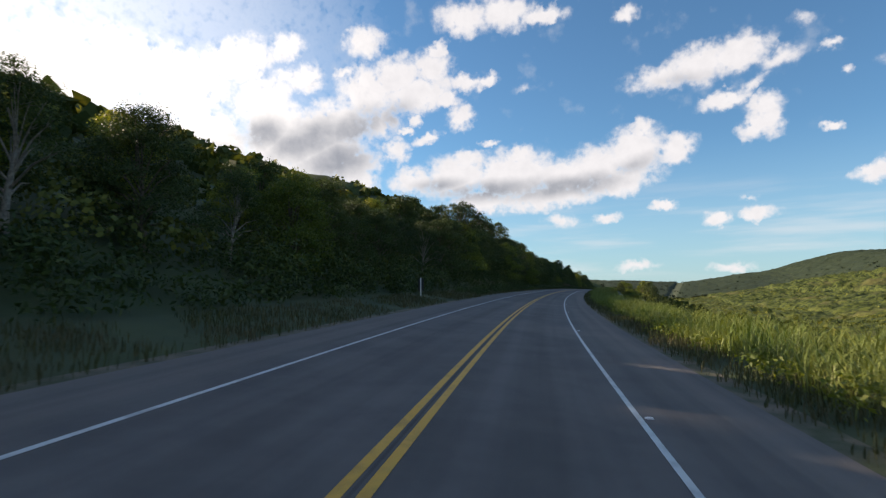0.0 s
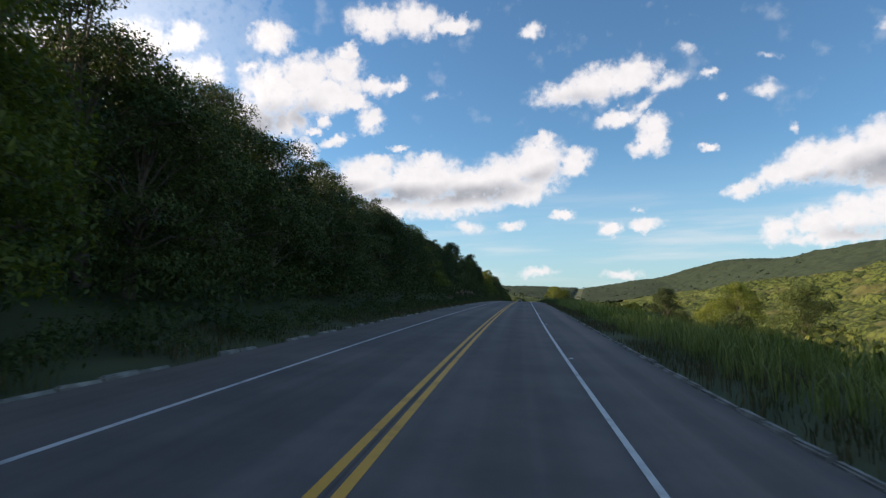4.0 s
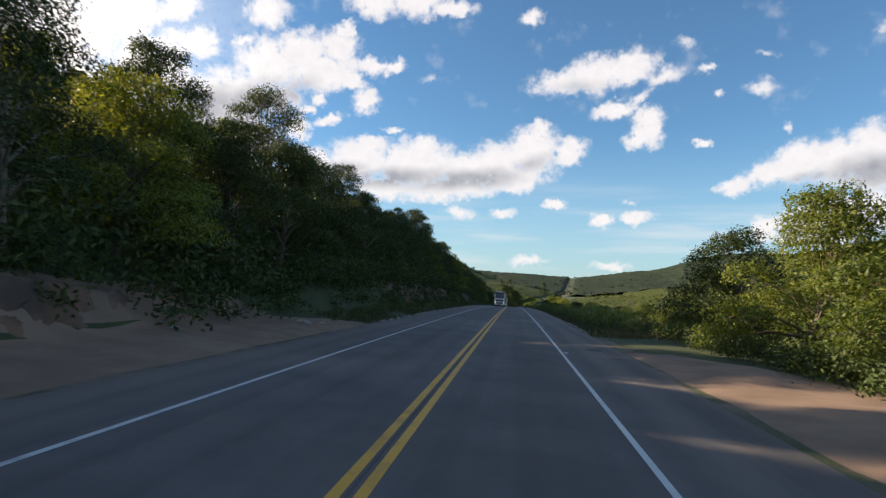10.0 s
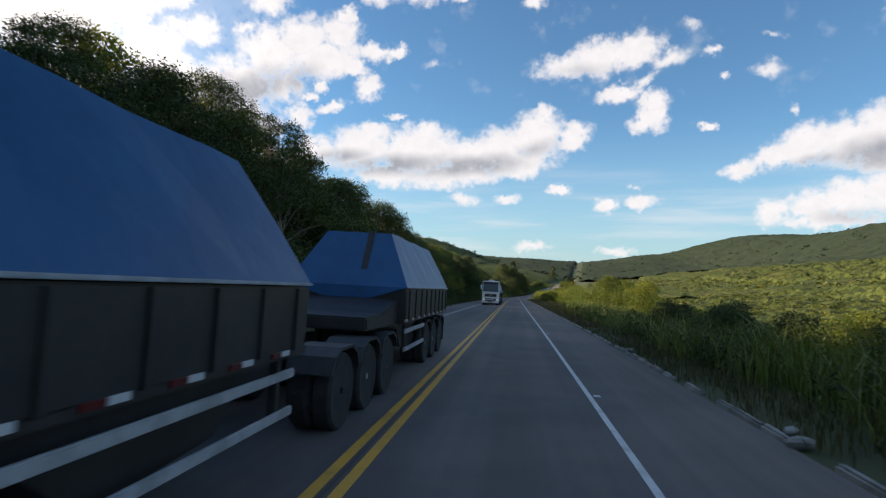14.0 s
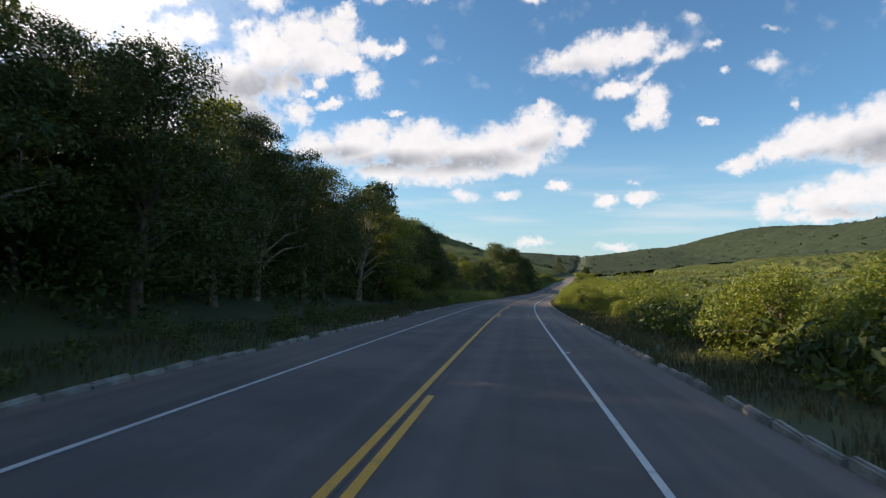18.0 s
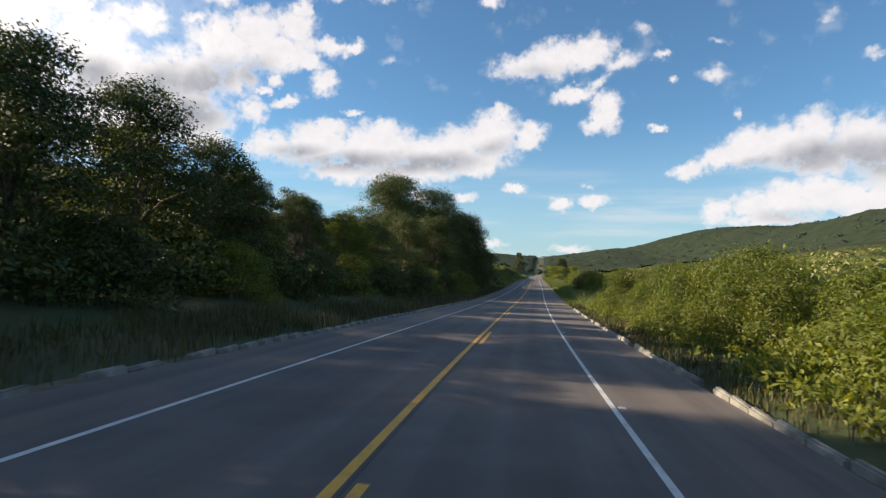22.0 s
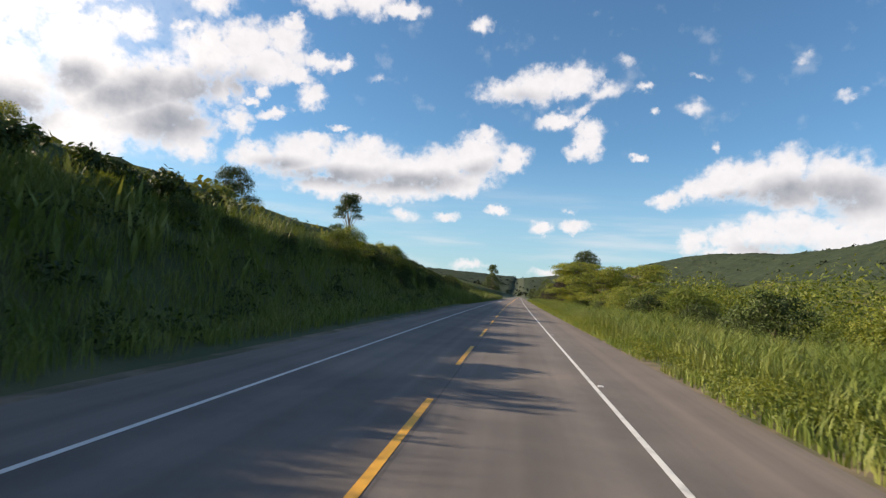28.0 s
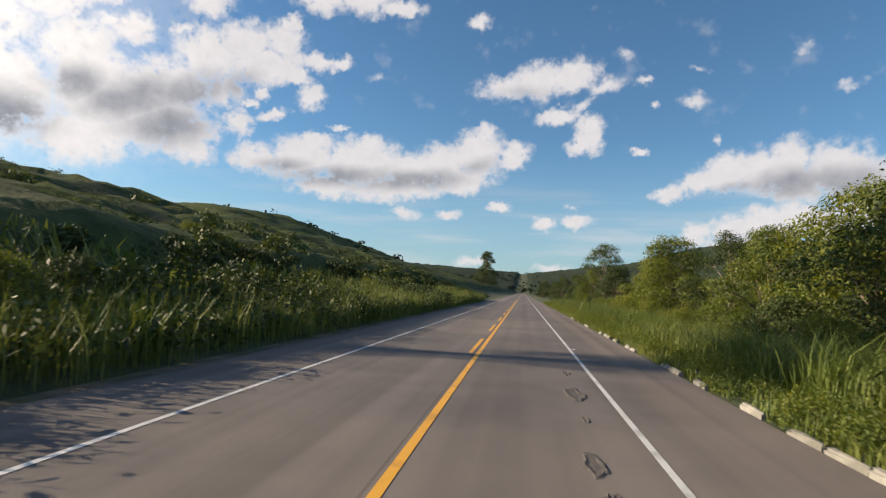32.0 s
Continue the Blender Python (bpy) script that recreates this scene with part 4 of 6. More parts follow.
def bushes_right(s0, s1, d0, d1, lo, hi, gap, label, kinds=(0, 1, 2)):
    s = s0
    while s < s1:
        k = kinds[rng.integers(len(kinds))]
        d = d0 + (d1 - d0) * rng.random()
        g = float(ground(s, d)) - float(at(PZ, s))
        h = lo + (hi - lo) * rng.random() - min(g, 0)
        set_tree(BUSHES[k], s, d, h / (3.0, 2.4, 3.6)[k], rng.random() * 6.28, label, "bush", "roadside bushes")
        s += gap * (0.7 + 0.6 * rng.random())


LIT_MASS = "sunlit green bushes growing into each other beside the road"
LIT = "sunlit green bush beside the road"
bushes_right(70, 200, 11, 16, 0.2, 1.0, 9, LIT)
bushes_right(385, 470, 9.2, 12.5, 1.0, 2.1, 4.5, LIT)
bushes_right(469, 522, 8.8, 11, 1.5, 2.2, 3.2, "dark green bush beside the kerb", (1, 1, 0))
bushes_right(470, 560, 11, 17, 0.2, 1.4, 9, LIT)
bush_mass("valley_bushes", 560, 690, 12, 19, 1.6, 3.0, 3.5, 94, LIT_MASS, LEAF_LIGHT)
bush_mass("valley_bushes", 600, 700, 19, 27, 1.6, 3.0, 4, 95, LIT_MASS, LEAF_LIGHT)
for s, d, h in ((643, 10.6, 3.1), (646.5, 11.6, 3.5), (650, 10.4, 3.2), (654, 11.2, 2.9)):
    set_tree(BUSHES[0], s, d, (h - min(float(ground(s, d)) - float(at(PZ, s)), 0)) / 3.0, s, "dense green bush beside the kerb", "bush", "roadside bushes")
bushes_right(655, 712, 9.5, 12, 1.5, 2.4, 4.5, LIT)
bushes_right(712, 826, 9.8, 11.5, 3.0, 4.2, 2.8, "dense bush with pale seed heads beside the kerb", (0, 2))
bush_mass("valley_bushes", 690, 840, 13, 20, 2.8, 4.0, 3.5, 96, LIT_MASS, LEAF_LIGHT)
bushes_right(812, 880, 11.5, 15, 2.6, 4.0, 5.5, LIT)
bushes_right(880, 945, 11.5, 16, 3.6, 5.2, 3.2, LIT)
bushes_right(945, 962, 11.5, 15, 2.6, 3.6, 5.0, LIT)
bush_mass("valley_bushes", 830, 1110, 17, 28, 2.8, 4.4, 3.2, 97, LIT_MASS, LEAF_LIGHT)
bushes_right(1027, 1052, 12.5, 15.5, 3.3, 4.2, 3.2, LIT)
bushes_right(985, 1125, 12.5, 16, 2.2, 3.4, 4.5, LIT)
bushes_right(1125, 1240, 9.5, 11.5, 1.6, 2.6, 4.5, LIT)


# ---- far woods ----
def woods(name, count, s0, s1, d0, d1, r0, r1, quads, seed, label, power=1.0, cover=0.0, leaf=0.0):
    g = np.random.default_rng(seed)
    s = s0 + (s1 - s0) * g.random(count)
    d = d0 + (d1 - d0) * g.random(count) ** power
    keep = waves(s, d, 31, seed) + 0.7 * g.normal(size=count) > cover
    s, d = s[keep], d[keep]
    r = r0 + (r1 - r0) * g.random(len(s)) ** 1.5
    c = place(s, d) + np.stack([0 * s, 0 * s, r * 0.55], -1)
    per = quads
    n = g.normal(size=(len(s), per, 3))
    n /= np.linalg.norm(n, axis=2)[..., None]
    n[..., 2] = np.abs(n[..., 2]) * 1.0 - 0.15
    rr = r[:, None, None]
    p = c[:, None, :] + n * rr * np.array([1, 1, 0.85]) * (0.75 + 0.3 * g.random((len(s), per, 1)))
    nn = n + 0.55 * g.normal(size=n.shape)
    nn /= np.linalg.norm(nn, axis=2)[..., None]
    a = np.cross(nn, g.normal(size=n.shape))
    a /= np.linalg.norm(a, axis=2)[..., None] + 1e-9
    b = np.cross(nn, a)
    w = (leaf or rr) * ((0.7 if leaf else 0.2) + (0.6 if leaf else 0.18) * g.random((len(s), per, 1)))
    a, b = a * w, b * w * 0.8
    v = np.stack([p - a, p + b, p + a, p - b], 2).reshape(-1, 3)
    me = quick_mesh(name, v, np.arange(len(v)).reshape(-1, 4), LEAF_RIDGE if name == "far_woods" else LEAF_FAR)
    return tagged(mesh_part(name, me, None), label, "woods", kind="stuff")


woods("hillside_woods", 800, -30, 735, -13, -26, 1.2, 2.6, 190, 40, "dark thicket under the trees of the hillside", cover=-0.8, leaf=0.14)
# extra thicket added behind the trees to block low sun from the road
woods("hillside_woods", 330, 590, 735, -14, -32, 2.0, 4.0, 220, 38, "dark thicket under the trees of the hillside", cover=-0.8, leaf=0.2)
woods("hillside_woods", 520, -60, 480, -105, -210, 3.0, 5.5, 20, 37, "dense dark woods climbing the hillside above the road", cover=-0.6)
woods("hillside_woods", 2600, -40, 760, -24, -110, 1.8, 3.6, 40, 41, "dense dark woods climbing the hillside above the road", cover=-0.5)
woods("hillside_woods", 500, 745, 905, -13, -30, 1.2, 2.8, 220, 39, "dark thicket under the roadside trees", cover=-0.8, leaf=0.15)
woods("hillside_woods", 1800, 740, 1500, -16, -190, 0.8, 1.8, 60, 42, "scattered green scrub on the grassy hillside", cover=-0.2, leaf=0.2)
def lump(i, j, k, seed):
    v = np.sin(i * 127.1 + j * 311.7 + k * 74.7 + seed * 13.3) * 43758.5453
    return v - np.floor(v)


def crowns(s, d, cell, tall, seed):
    """Height of a closed roof of rounded tree crowns, of many sizes, over the ground."""
    best = np.zeros_like(s)
    i0, j0 = np.floor(s / cell), np.floor(d / cell)
    for di in (-1, 0, 1):
        for dj in (-1, 0, 1):
            i, j = i0 + di, j0 + dj
            cs, cd = (i + 0.15 + 0.7 * lump(i, j, 1, seed)) * cell, (j + 0.15 + 0.7 * lump(i, j, 2, seed)) * cell
            r = cell * (0.55 + 0.4 * lump(i, j, 3, seed))
            h = tall * (0.45 + 0.55 * lump(i, j, 4, seed))
            q = ((s - cs) ** 2 + (d - cd) ** 2) / (r * r)
            best = np.maximum(best, h * np.sqrt(np.clip(1 - q, 0, 1)))
    return best


def canopy(name, rows_s, cols_d, cell, tall, seed, label, leaf=None):
    s, d = np.meshgrid(rows_s, cols_d, indexing="ij")
    g = np.random.default_rng(seed)
    s2, d2 = s + 0.06 * cell * g.normal(size=s.shape), d + 0.06 * cell * g.normal(size=s.shape)
    edge = smooth(np.abs(d), abs(cols_d).min(), abs(cols_d).min() + 6)
    up = (crowns(s2, d2, cell, tall, seed) + 0.45 * crowns(s2, d2, cell * 0.37, tall * 0.5, seed + 1) + 0.2 * crowns(s2, d2, cell * 0.17, tall * 0.5, seed + 2) + 0.05 * tall * g.normal(size=s.shape)) * edge - 0.5 * (1 - edge)
    v = place(s2, d2) + np.stack([0 * s, 0 * s, up], -1)
    n, k = s.shape
    i = (np.arange(n - 1)[:, None] * k + np.arange(k - 1)[None, :]).ravel()
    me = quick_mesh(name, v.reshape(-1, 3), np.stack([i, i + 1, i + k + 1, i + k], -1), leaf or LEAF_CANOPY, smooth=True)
    return tagged(mesh_part(name, me, None), label, "woods", kind="stuff")


SCRUB = "sunlit green scrub woods covering the valley side"
# besides the lumps, shade between crowns comes from the leaf colour
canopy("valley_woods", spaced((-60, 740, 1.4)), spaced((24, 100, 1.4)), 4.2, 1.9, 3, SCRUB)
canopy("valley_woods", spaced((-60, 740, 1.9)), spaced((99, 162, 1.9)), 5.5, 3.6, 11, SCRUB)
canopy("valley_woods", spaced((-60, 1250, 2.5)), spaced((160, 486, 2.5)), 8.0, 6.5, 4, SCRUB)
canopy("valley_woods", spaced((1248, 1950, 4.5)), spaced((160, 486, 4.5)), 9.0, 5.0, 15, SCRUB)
canopy("valley_woods", spaced((-60, 3900, 11)), spaced((446, 1300, 9)), 20.0, 8.0, 5, "green woods on the far ridge across the valley, coloured as in shade", LEAF_RIDGE)
canopy("valley_woods", spaced((740, 1500, 3.0)), spaced((30, 160, 2.4)), 6.0, 2.8, 6, "green scrub beside the distant road")
canopy("hillside_woods", spaced((735, 1500, 2.2)), -spaced((15, 150, 2.0))[::-1], 4.2, 2.2, 7, "green scrub on the grassy hillside", LEAF_HILL)
canopy("hillside_woods", spaced((-80, 745, 7.0)), -spaced((100, 420, 7.0))[::-1], 12.0, 5.0, 9, "dense green woods on the upper hillside", LEAF_HILL)
canopy("hillside_woods", spaced((735, 2300, 7.0)), -spaced((148, 600, 7.0))[::-1], 12.0, 4.5, 8, "green woods on the hill above the road", LEAF_HILL)
woods("valley_woods", 6200, -40, 760, 19, 125, 0.9, 2.4, 46, 43, SCRUB, power=1.25, cover=-0.9, leaf=0.27)
woods("valley_woods", 7000, -40, 1500, 115, 440, 1.5, 3.4, 18, 44, SCRUB, power=0.95, cover=-0.7)
woods("valley_woods", 1500, 850, 2400, 60, 420, 2.0, 4.0, 14, 45, "green scrub beside the distant road", cover=-0.2)
canopy("far_woods", spaced((1930, 4260, 20)), spaced((15, 470, 14)), 26.0, 8.0, 12, "dark woods in the distant valley", LEAF_RIDGE)
canopy("hillside_woods", spaced((1480, 2420, 8)), -spaced((15, 156, 6))[::-1], 12.0, 3.0, 13, "green scrub on the hill beside the distant road", LEAF_HILL)
canopy("far_woods", spaced((2300, 4260, 20)), -spaced((15, 610, 14))[::-1], 26.0, 7.0, 14, "dark woods in the distant valley", LEAF_RIDGE)
woods("far_woods", 1500, 1800, 4000, -800, 1400, 5.0, 10.0, 12, 46, "woods on the distant hills at the end of the valley", cover=-0.4)


def undergrowth(name, s0, s1, seed, label):
    """Low leafy thicket along the foot of the wood."""
    g = np.random.default_rng(seed)
    n = int((s1 - s0) / 0.45)
    s = s0 + (s1 - s0) * g.random(n)
    d = -EDGE - verge_left(s) - 1.2 - 4.2 * g.random(n) ** 1.4
    r = 0.8 + 1.3 * g.random(n)
    c = place(s, d) + np.stack([0 * s, 0 * s, r * 0.6], -1)
    v, f = leaf_cards(g, c, np.stack([r * 1.2, r * 1.2, r], -1), n * 125, 0.125, inner=0.4)
    return tagged(mesh_part(name, quick_mesh(name, v, f, LEAF), None), label, "undergrowth", kind="stuff")


def bank_plants(name, s0, s1, seed, label):
    g = np.random.default_rng(seed)
    n = int((s1 - s0) / 1.3)
    s = s0 + (s1 - s0) * g.random(n)
    s = s[waves(s, s * 0, 4.0, seed) > -0.25]
    d = -EDGE - verge_left(s) + 0.3 - 1.6 * g.random(len(s))
    r = 0.3 + 0.55 * g.random(len(s))
    c = place(s, d) + np.stack([0 * s, 0 * s, r * 0.5], -1)
    v, f = leaf_cards(g, c, np.stack([r * 1.3, r * 1.3, r], -1), len(s) * 60, 0.13, inner=0.35)
    return tagged(mesh_part(name, quick_mesh(name, v, f, LEAF), None), label, "undergrowth", kind="stuff")


bank_plants("bank_plants", 60, 720, 57, "small leafy plants rooted in the earth bank")
undergrowth("undergrowth", 25, 385, 47, "dark leafy undergrowth at the foot of the wood")
undergrowth("undergrowth", 385, 730, 48, "dark leafy undergrowth at the foot of the wood")
undergrowth("undergrowth", 722, 905, 49, "dark leafy undergrowth at the foot of the trees")

def thicket(name, s0, s1, d0, d1, r0, r1, per_m, seed, label, mat=None, leaf=0.2, leaves=70, base=0.5, up=0.0):
    """A strip of leafy clumps that grow into each other."""
    g = np.random.default_rng(seed)
    n = int((s1 - s0) * per_m)
    s, d = s0 + (s1 - s0) * g.random(n), d0 + (d1 - d0) * g.random(n)
    r = (r0 + (r1 - r0) * g.random(n) ** 1.3) * (1 + 0.25 * waves(s, d, 6.0, seed))
    c = place(s, d) + np.stack([0 * s, 0 * s, r * base + up], -1)
    v, f = leaf_cards(g, c, np.stack([r * 1.1, r * 1.1, r], -1), n * leaves, leaf, inner=0.4)
    return tagged(mesh_part(name, quick_mesh(name, v, f, mat or LEAF), None), label, "undergrowth", kind="stuff")


RANK = "dark leafy weeds among the tall grass of the verge"
thicket("weeds", 60, 330, -9.2, -6.3, 0.3, 0.65, 1.7, 99, RANK, None, 0.065, 110)
thicket("weeds", 76, 134, -11.6, -9.0, 0.5, 1.1, 5.0, 107, "dark leafy weeds covering the earth bank", None, 0.1, 70)
thicket("weeds", 226, 300, -10.4, -8.0, 0.4, 0.9, 2.5, 108, "dark leafy weeds covering the earth bank", None, 0.1, 70)
thicket("weeds", 396, 450, -11.4, -9.0, 0.45, 0.95, 2.6, 110, "dark leafy weeds covering the earth bank", None, 0.09, 80)
thicket("weeds", 375, 690, -8.8, -6.3, 0.3, 0.6, 1.5, 100, RANK, None, 0.065, 110)
thicket("weeds", 690, 775, -12.5, -6.4, 0.4, 0.9, 4.0, 88, RANK, None, 0.12, 60)
thicket("weeds", 900, 1075, -15.0, -6.8, 0.3, 0.7, 4.0, 89, RANK, None, 0.10, 50, base=0.5)
thicket("weeds", 1075, 1240, -11.5, -6.2, 0.5, 1.1, 6.0, 87, RANK, None, 0.11, 60, base=0.8)
thicket("weeds", 476, 560, 7.4, 12.0, 0.4, 0.9, 3.0, 101, RANK, None, 0.065, 130)
thicket("weeds", -5, 62, -17.0, -10.2, 0.4, 1.1, 4.0, 102, "dark leafy weeds and low shrubs on the open verge", None, 0.13, 60)
thicket("weeds", 225, 345, 7.0, 11.5, 0.35, 0.8, 3.0, 90, RANK, None, 0.065, 130)
thicket("weeds", 342, 392, 9.4, 12.5, 0.35, 0.8, 4.0, 103, RANK, None, 0.065, 130)
thicket("weeds", 355, 470, -11.5, -9.3, 0.4, 0.9, 2.5, 104, "dark leafy weeds on the shaded bank", None, 0.12, 60)
thicket("weeds", 385, 470, 7.0, 11.0, 0.35, 0.8, 3.0, 98, RANK, None, 0.065, 130)
thicket("weeds", 700, 828, 6.8, 9.6, 0.25, 0.6, 3.0, 83, "low bright green weeds along the kerb", LEAF_LIGHT, 0.1, 40)
thicket("weeds", 955, 1235, 5.75, 7.8, 0.22, 0.5, 6.5, 84, "low leafy weeds at the edge of the asphalt", LEAF_LIGHT, 0.036, 150, base=0.6)
thicket("weeds", 640, 664, 8.6, 10.6, 0.7, 1.3, 1.2, 85, "dark shaded bush beside the kerb", None, 0.16, 110)
thicket("seed_heads", 714, 826, 9.8, 11.6, 0.35, 0.7, 0.9, 86, "pale seed heads over the roadside bushes", SEED, 0.07, 26, up=2.7)


# ---- grass ----
BARE = [(343, 377, -11.0, -5.0), (340, 372, 5.0, 11.0), (457, 467.5, 5.0, 9.5), (239, 257, 5.0, 9.3), (954, 967, 5.0, 8.0)]


def grass(name, s0, s1, d0, d1, per_m, height, width, seed, label, mat=None, side=1, lean=0.35, tuft=0.25, verge=False):
    """Bent blades, three quads each at most, in tufts."""
    g = np.random.default_rng(seed)
    n = int((s1 - s0) * abs(d1 - d0) * per_m)
    ct = max(1, n // 7)
    cs, cd = s0 + (s1 - s0) * g.random(ct), d0 + (d1 - d0) * g.random(ct)
    keep = waves(cs, cd, 3.1, seed) > (-0.55 if height < 1 else -0.95)
    for a, b, c, e in BARE:
        keep &= ~((cs > a) & (cs < b) & (cd > c) & (cd < e) & (waves(cs, cd, 1.3, seed) > -0.5))
    cs, cd = cs[keep], cd[keep]
    s = (cs[:, None] + tuft * g.normal(size=(len(cs), 7))).ravel()
    d = (cd[:, None] + tuft * g.normal(size=(len(cs), 7))).ravel()
    d = np.where(d > 0, np.maximum(d, EDGE + 0.15), np.minimum(d, -EDGE - 0.15))
    size = (0.55 + 0.6 * g.random(len(cs)))[:, None] * (0.7 + 0.5 * g.random((len(cs), 7)))
    h = height * size.ravel() * (1 + 0.35 * waves(s, d, 9.0, seed + 1))
    p = place(s, d, -0.04)
    ang = g.random(len(s)) * 6.283
    out = np.stack([np.cos(ang), np.sin(ang), 0 * ang], -1)
    wide = np.stack([-np.sin(ang), np.cos(ang), 0 * ang], -1) * (width * (0.6 + 0.8 * g.random(len(s))))[:, None]
    bend = (lean * (0.3 + g.random(len(s))))[:, None] * h[:, None]
    up = np.array([0, 0, 1.0])
    m1 = p + up * (h * 0.5)[:, None] + out * bend * 0.25
    top = p + up * (h * (1 - 0.35 * lean))[:, None] + out * bend
    v = np.stack([p - wide * 0.6, p + wide * 0.6, m1 + wide, m1 - wide, top], 1).reshape(-1, 3)
    i = np.arange(len(s)) * 5
    f = np.concatenate([np.stack([i, i + 1, i + 2], -1), np.stack([i, i + 2, i + 3], -1), np.stack([i + 3, i + 2, i + 4], -1)])
    return tagged(mesh_part(name, quick_mesh(name, v, f, mat or GRASS), None), label, "grass", kind="stuff")


VERGE = "dull green verge grass along the road's edge"
TALL = "tall rank green grass on the roadside"
grass("verge_grass", -20, 330, -9.6, -5.8, 44, 0.42, 0.013, 51, VERGE, GRASS_DULL_SHADED)
grass("verge_grass", 375, 700, -9.2, -5.8, 44, 0.42, 0.013, 52, VERGE, GRASS_DULL_SHADED)
# tall blades in the darker grass colour, to paint in the wood's shade
grass("tall_grass", 282, 307, -9.0, -6.2, 70, 1.05, 0.015, 60, TALL, GRASS_DULL_SHADED)
grass("tall_grass", 306, 342, -10.5, -6.2, 95, 1.3, 0.016, 53, TALL, GRASS_DULL_SHADED)
thicket("weeds", 300, 342, -10.5, -6.6, 0.4, 0.9, 9.0, 105, RANK, None, 0.065, 120)
thicket("weeds", 338, 356, -11.8, -9.9, 0.5, 1.0, 4.0, 109, "dark leafy weeds on the shaded bank", None, 0.08, 90)
grass("tall_grass", 690, 768, -12.5, -6.0, 60, 1.4, 0.014, 54, TALL, lean=0.3)
grass("verge_grass", 760, 905, -10.0, -5.9, 44, 0.7, 0.015, 55, VERGE, GRASS_DULL_SHADED)
grass("tall_grass", 900, 1070, -15.0, -6.6, 64, 1.0, 0.013, 56, TALL, lean=0.5)
grass("tall_grass", 1060, 1105, -9.8, -5.9, 46, 1.9, 0.014, 57, TALL, lean=0.25)
grass("tall_grass", 1105, 1230, -9.6, -6.2, 84, 1.6, 0.0135, 59, TALL, lean=0.35)
grass("tall_grass", 972, 1076, -15.8, -12.0, 30, 1.75, 0.014, 75, "tall sunlit grass on the crest of the bank", lean=0.4)
grass("hill_grass", 940, 1230, -30.0, -10.5, 3, 1.3, 0.08, 58, "rough green grass on the hillside", tuft=0.5)
# shade on this verge is put into the duller blade colour
grass("verge_grass", -20, 340, 5.9, 10.0, 52, 0.42, 0.013, 61, VERGE, GRASS_DULL_SHADED)
grass("tall_grass", 4, 62, 7.6, 13.0, 50, 1.15, 0.015, 62, "tall sunlit grass with pale seed heads", None, lean=0.55, tuft=0.3)
thicket("weeds", 4, 60, 6.8, 11.5, 0.3, 0.7, 4.0, 106, "low leafy weeds among the sunlit grass", LEAF_LIGHT, 0.07, 60)
grass("tall_grass", 62, 225, 7.0, 11.5, 34, 1.0, 0.014, 71, TALL)
grass("tall_grass", 225, 345, 7.6, 12.5, 34, 1.2, 0.015, 63, TALL)
grass("verge_grass", 380, 690, 5.9, 10.5, 60, 0.36, 0.013, 64, VERGE, GRASS_DULL_SHADED)
grass("tall_grass", 400, 458, 7.6, 12.5, 34, 1.2, 0.015, 65, TALL)
grass("tall_grass", 392, 404, 7.6, 10.2, 70, 1.4, 0.026, 72, TALL)
grass("tall_grass", 468, 560, 7.6, 12.5, 46, 1.3, 0.014, 66, TALL)
grass("tall_grass", 468, 515, 7.0, 10.5, 42, 1.9, 0.015, 74, "clumps of tall grass leaning over the kerb", lean=0.6, tuft=0.16)
grass("verge_grass", 690, 830, 5.9, 9.0, 60, 0.45, 0.014, 67, VERGE, GRASS_DULL_SHADED)
grass("tall_grass", 824, 960, 7.0, 12.5, 62, 1.3, 0.013, 68, TALL, lean=0.6, tuft=0.2)
grass("tall_grass", 960, 1120, 6.8, 12.5, 95, 1.45, 0.0125, 69, TALL, lean=0.6, tuft=0.2)
grass("tall_grass", 1115, 1230, 7.0, 11.0, 95, 1.55, 0.0125, 70, TALL, lean=0.6, tuft=0.2)
grass("verge_grass", 830, 1230, 5.6, 7.0, 90, 0.4, 0.014, 73, VERGE)


# ---- lorries ----
CAB_WHITE = material("white_lorry_paint", (0.74, 0.74, 0.73), 0.3, second=(0.6, 0.6, 0.58), scale=1.2, spec=0.5)
BLACK_TRIM = material("black_plastic", (0.016, 0.016, 0.018), 0.55, second=(0.03, 0.03, 0.03), scale=4.0)
DARK_GLASS = material("windscreen_glass", (0.015, 0.018, 0.02), 0.06, spec=0.8)
LAMP_GLASS = material("lamp_glass", (0.75, 0.75, 0.72), 0.12, spec=0.8)
CHROME = material("bare_metal", (0.55, 0.55, 0.56), 0.3, metal=1.0, second=(0.35, 0.35, 0.35), scale=6.0)
RUBBER = material("tyre_rubber", (0.02, 0.02, 0.021), 0.85, second=(0.035, 0.033, 0.03), scale=6.0, bump=0.3, bump_scale=60)
RIM_WHITE = material("white_wheel_rim", (0.62, 0.62, 0.6), 0.45, second=(0.42, 0.4, 0.37), scale=5.0)
STEEL_DARK = material("dark_trailer_steel", (0.019, 0.019, 0.021), 0.5, second=(0.034, 0.032, 0.031), scale=1.6, bump=0.2, bump_scale=20)
TARP = material("blue_tarpaulin", (0.010, 0.098, 0.245), 0.45, second=(0.008, 0.075, 0.20), scale=0.8, bump=0.35, bump_scale=5, spec=0.45)
CORD = material("pale_cord", (0.42, 0.45, 0.48), 0.7, second=(0.3, 0.32, 0.34), scale=4.0)
RAIL = material("guard_rail_metal", (0.50, 0.51, 0.52), 0.5, metal=0.2, second=(0.34, 0.34, 0.35), scale=3.0)
RED_MARK = material("red_reflector", (0.11, 0.012, 0.012), 0.3)
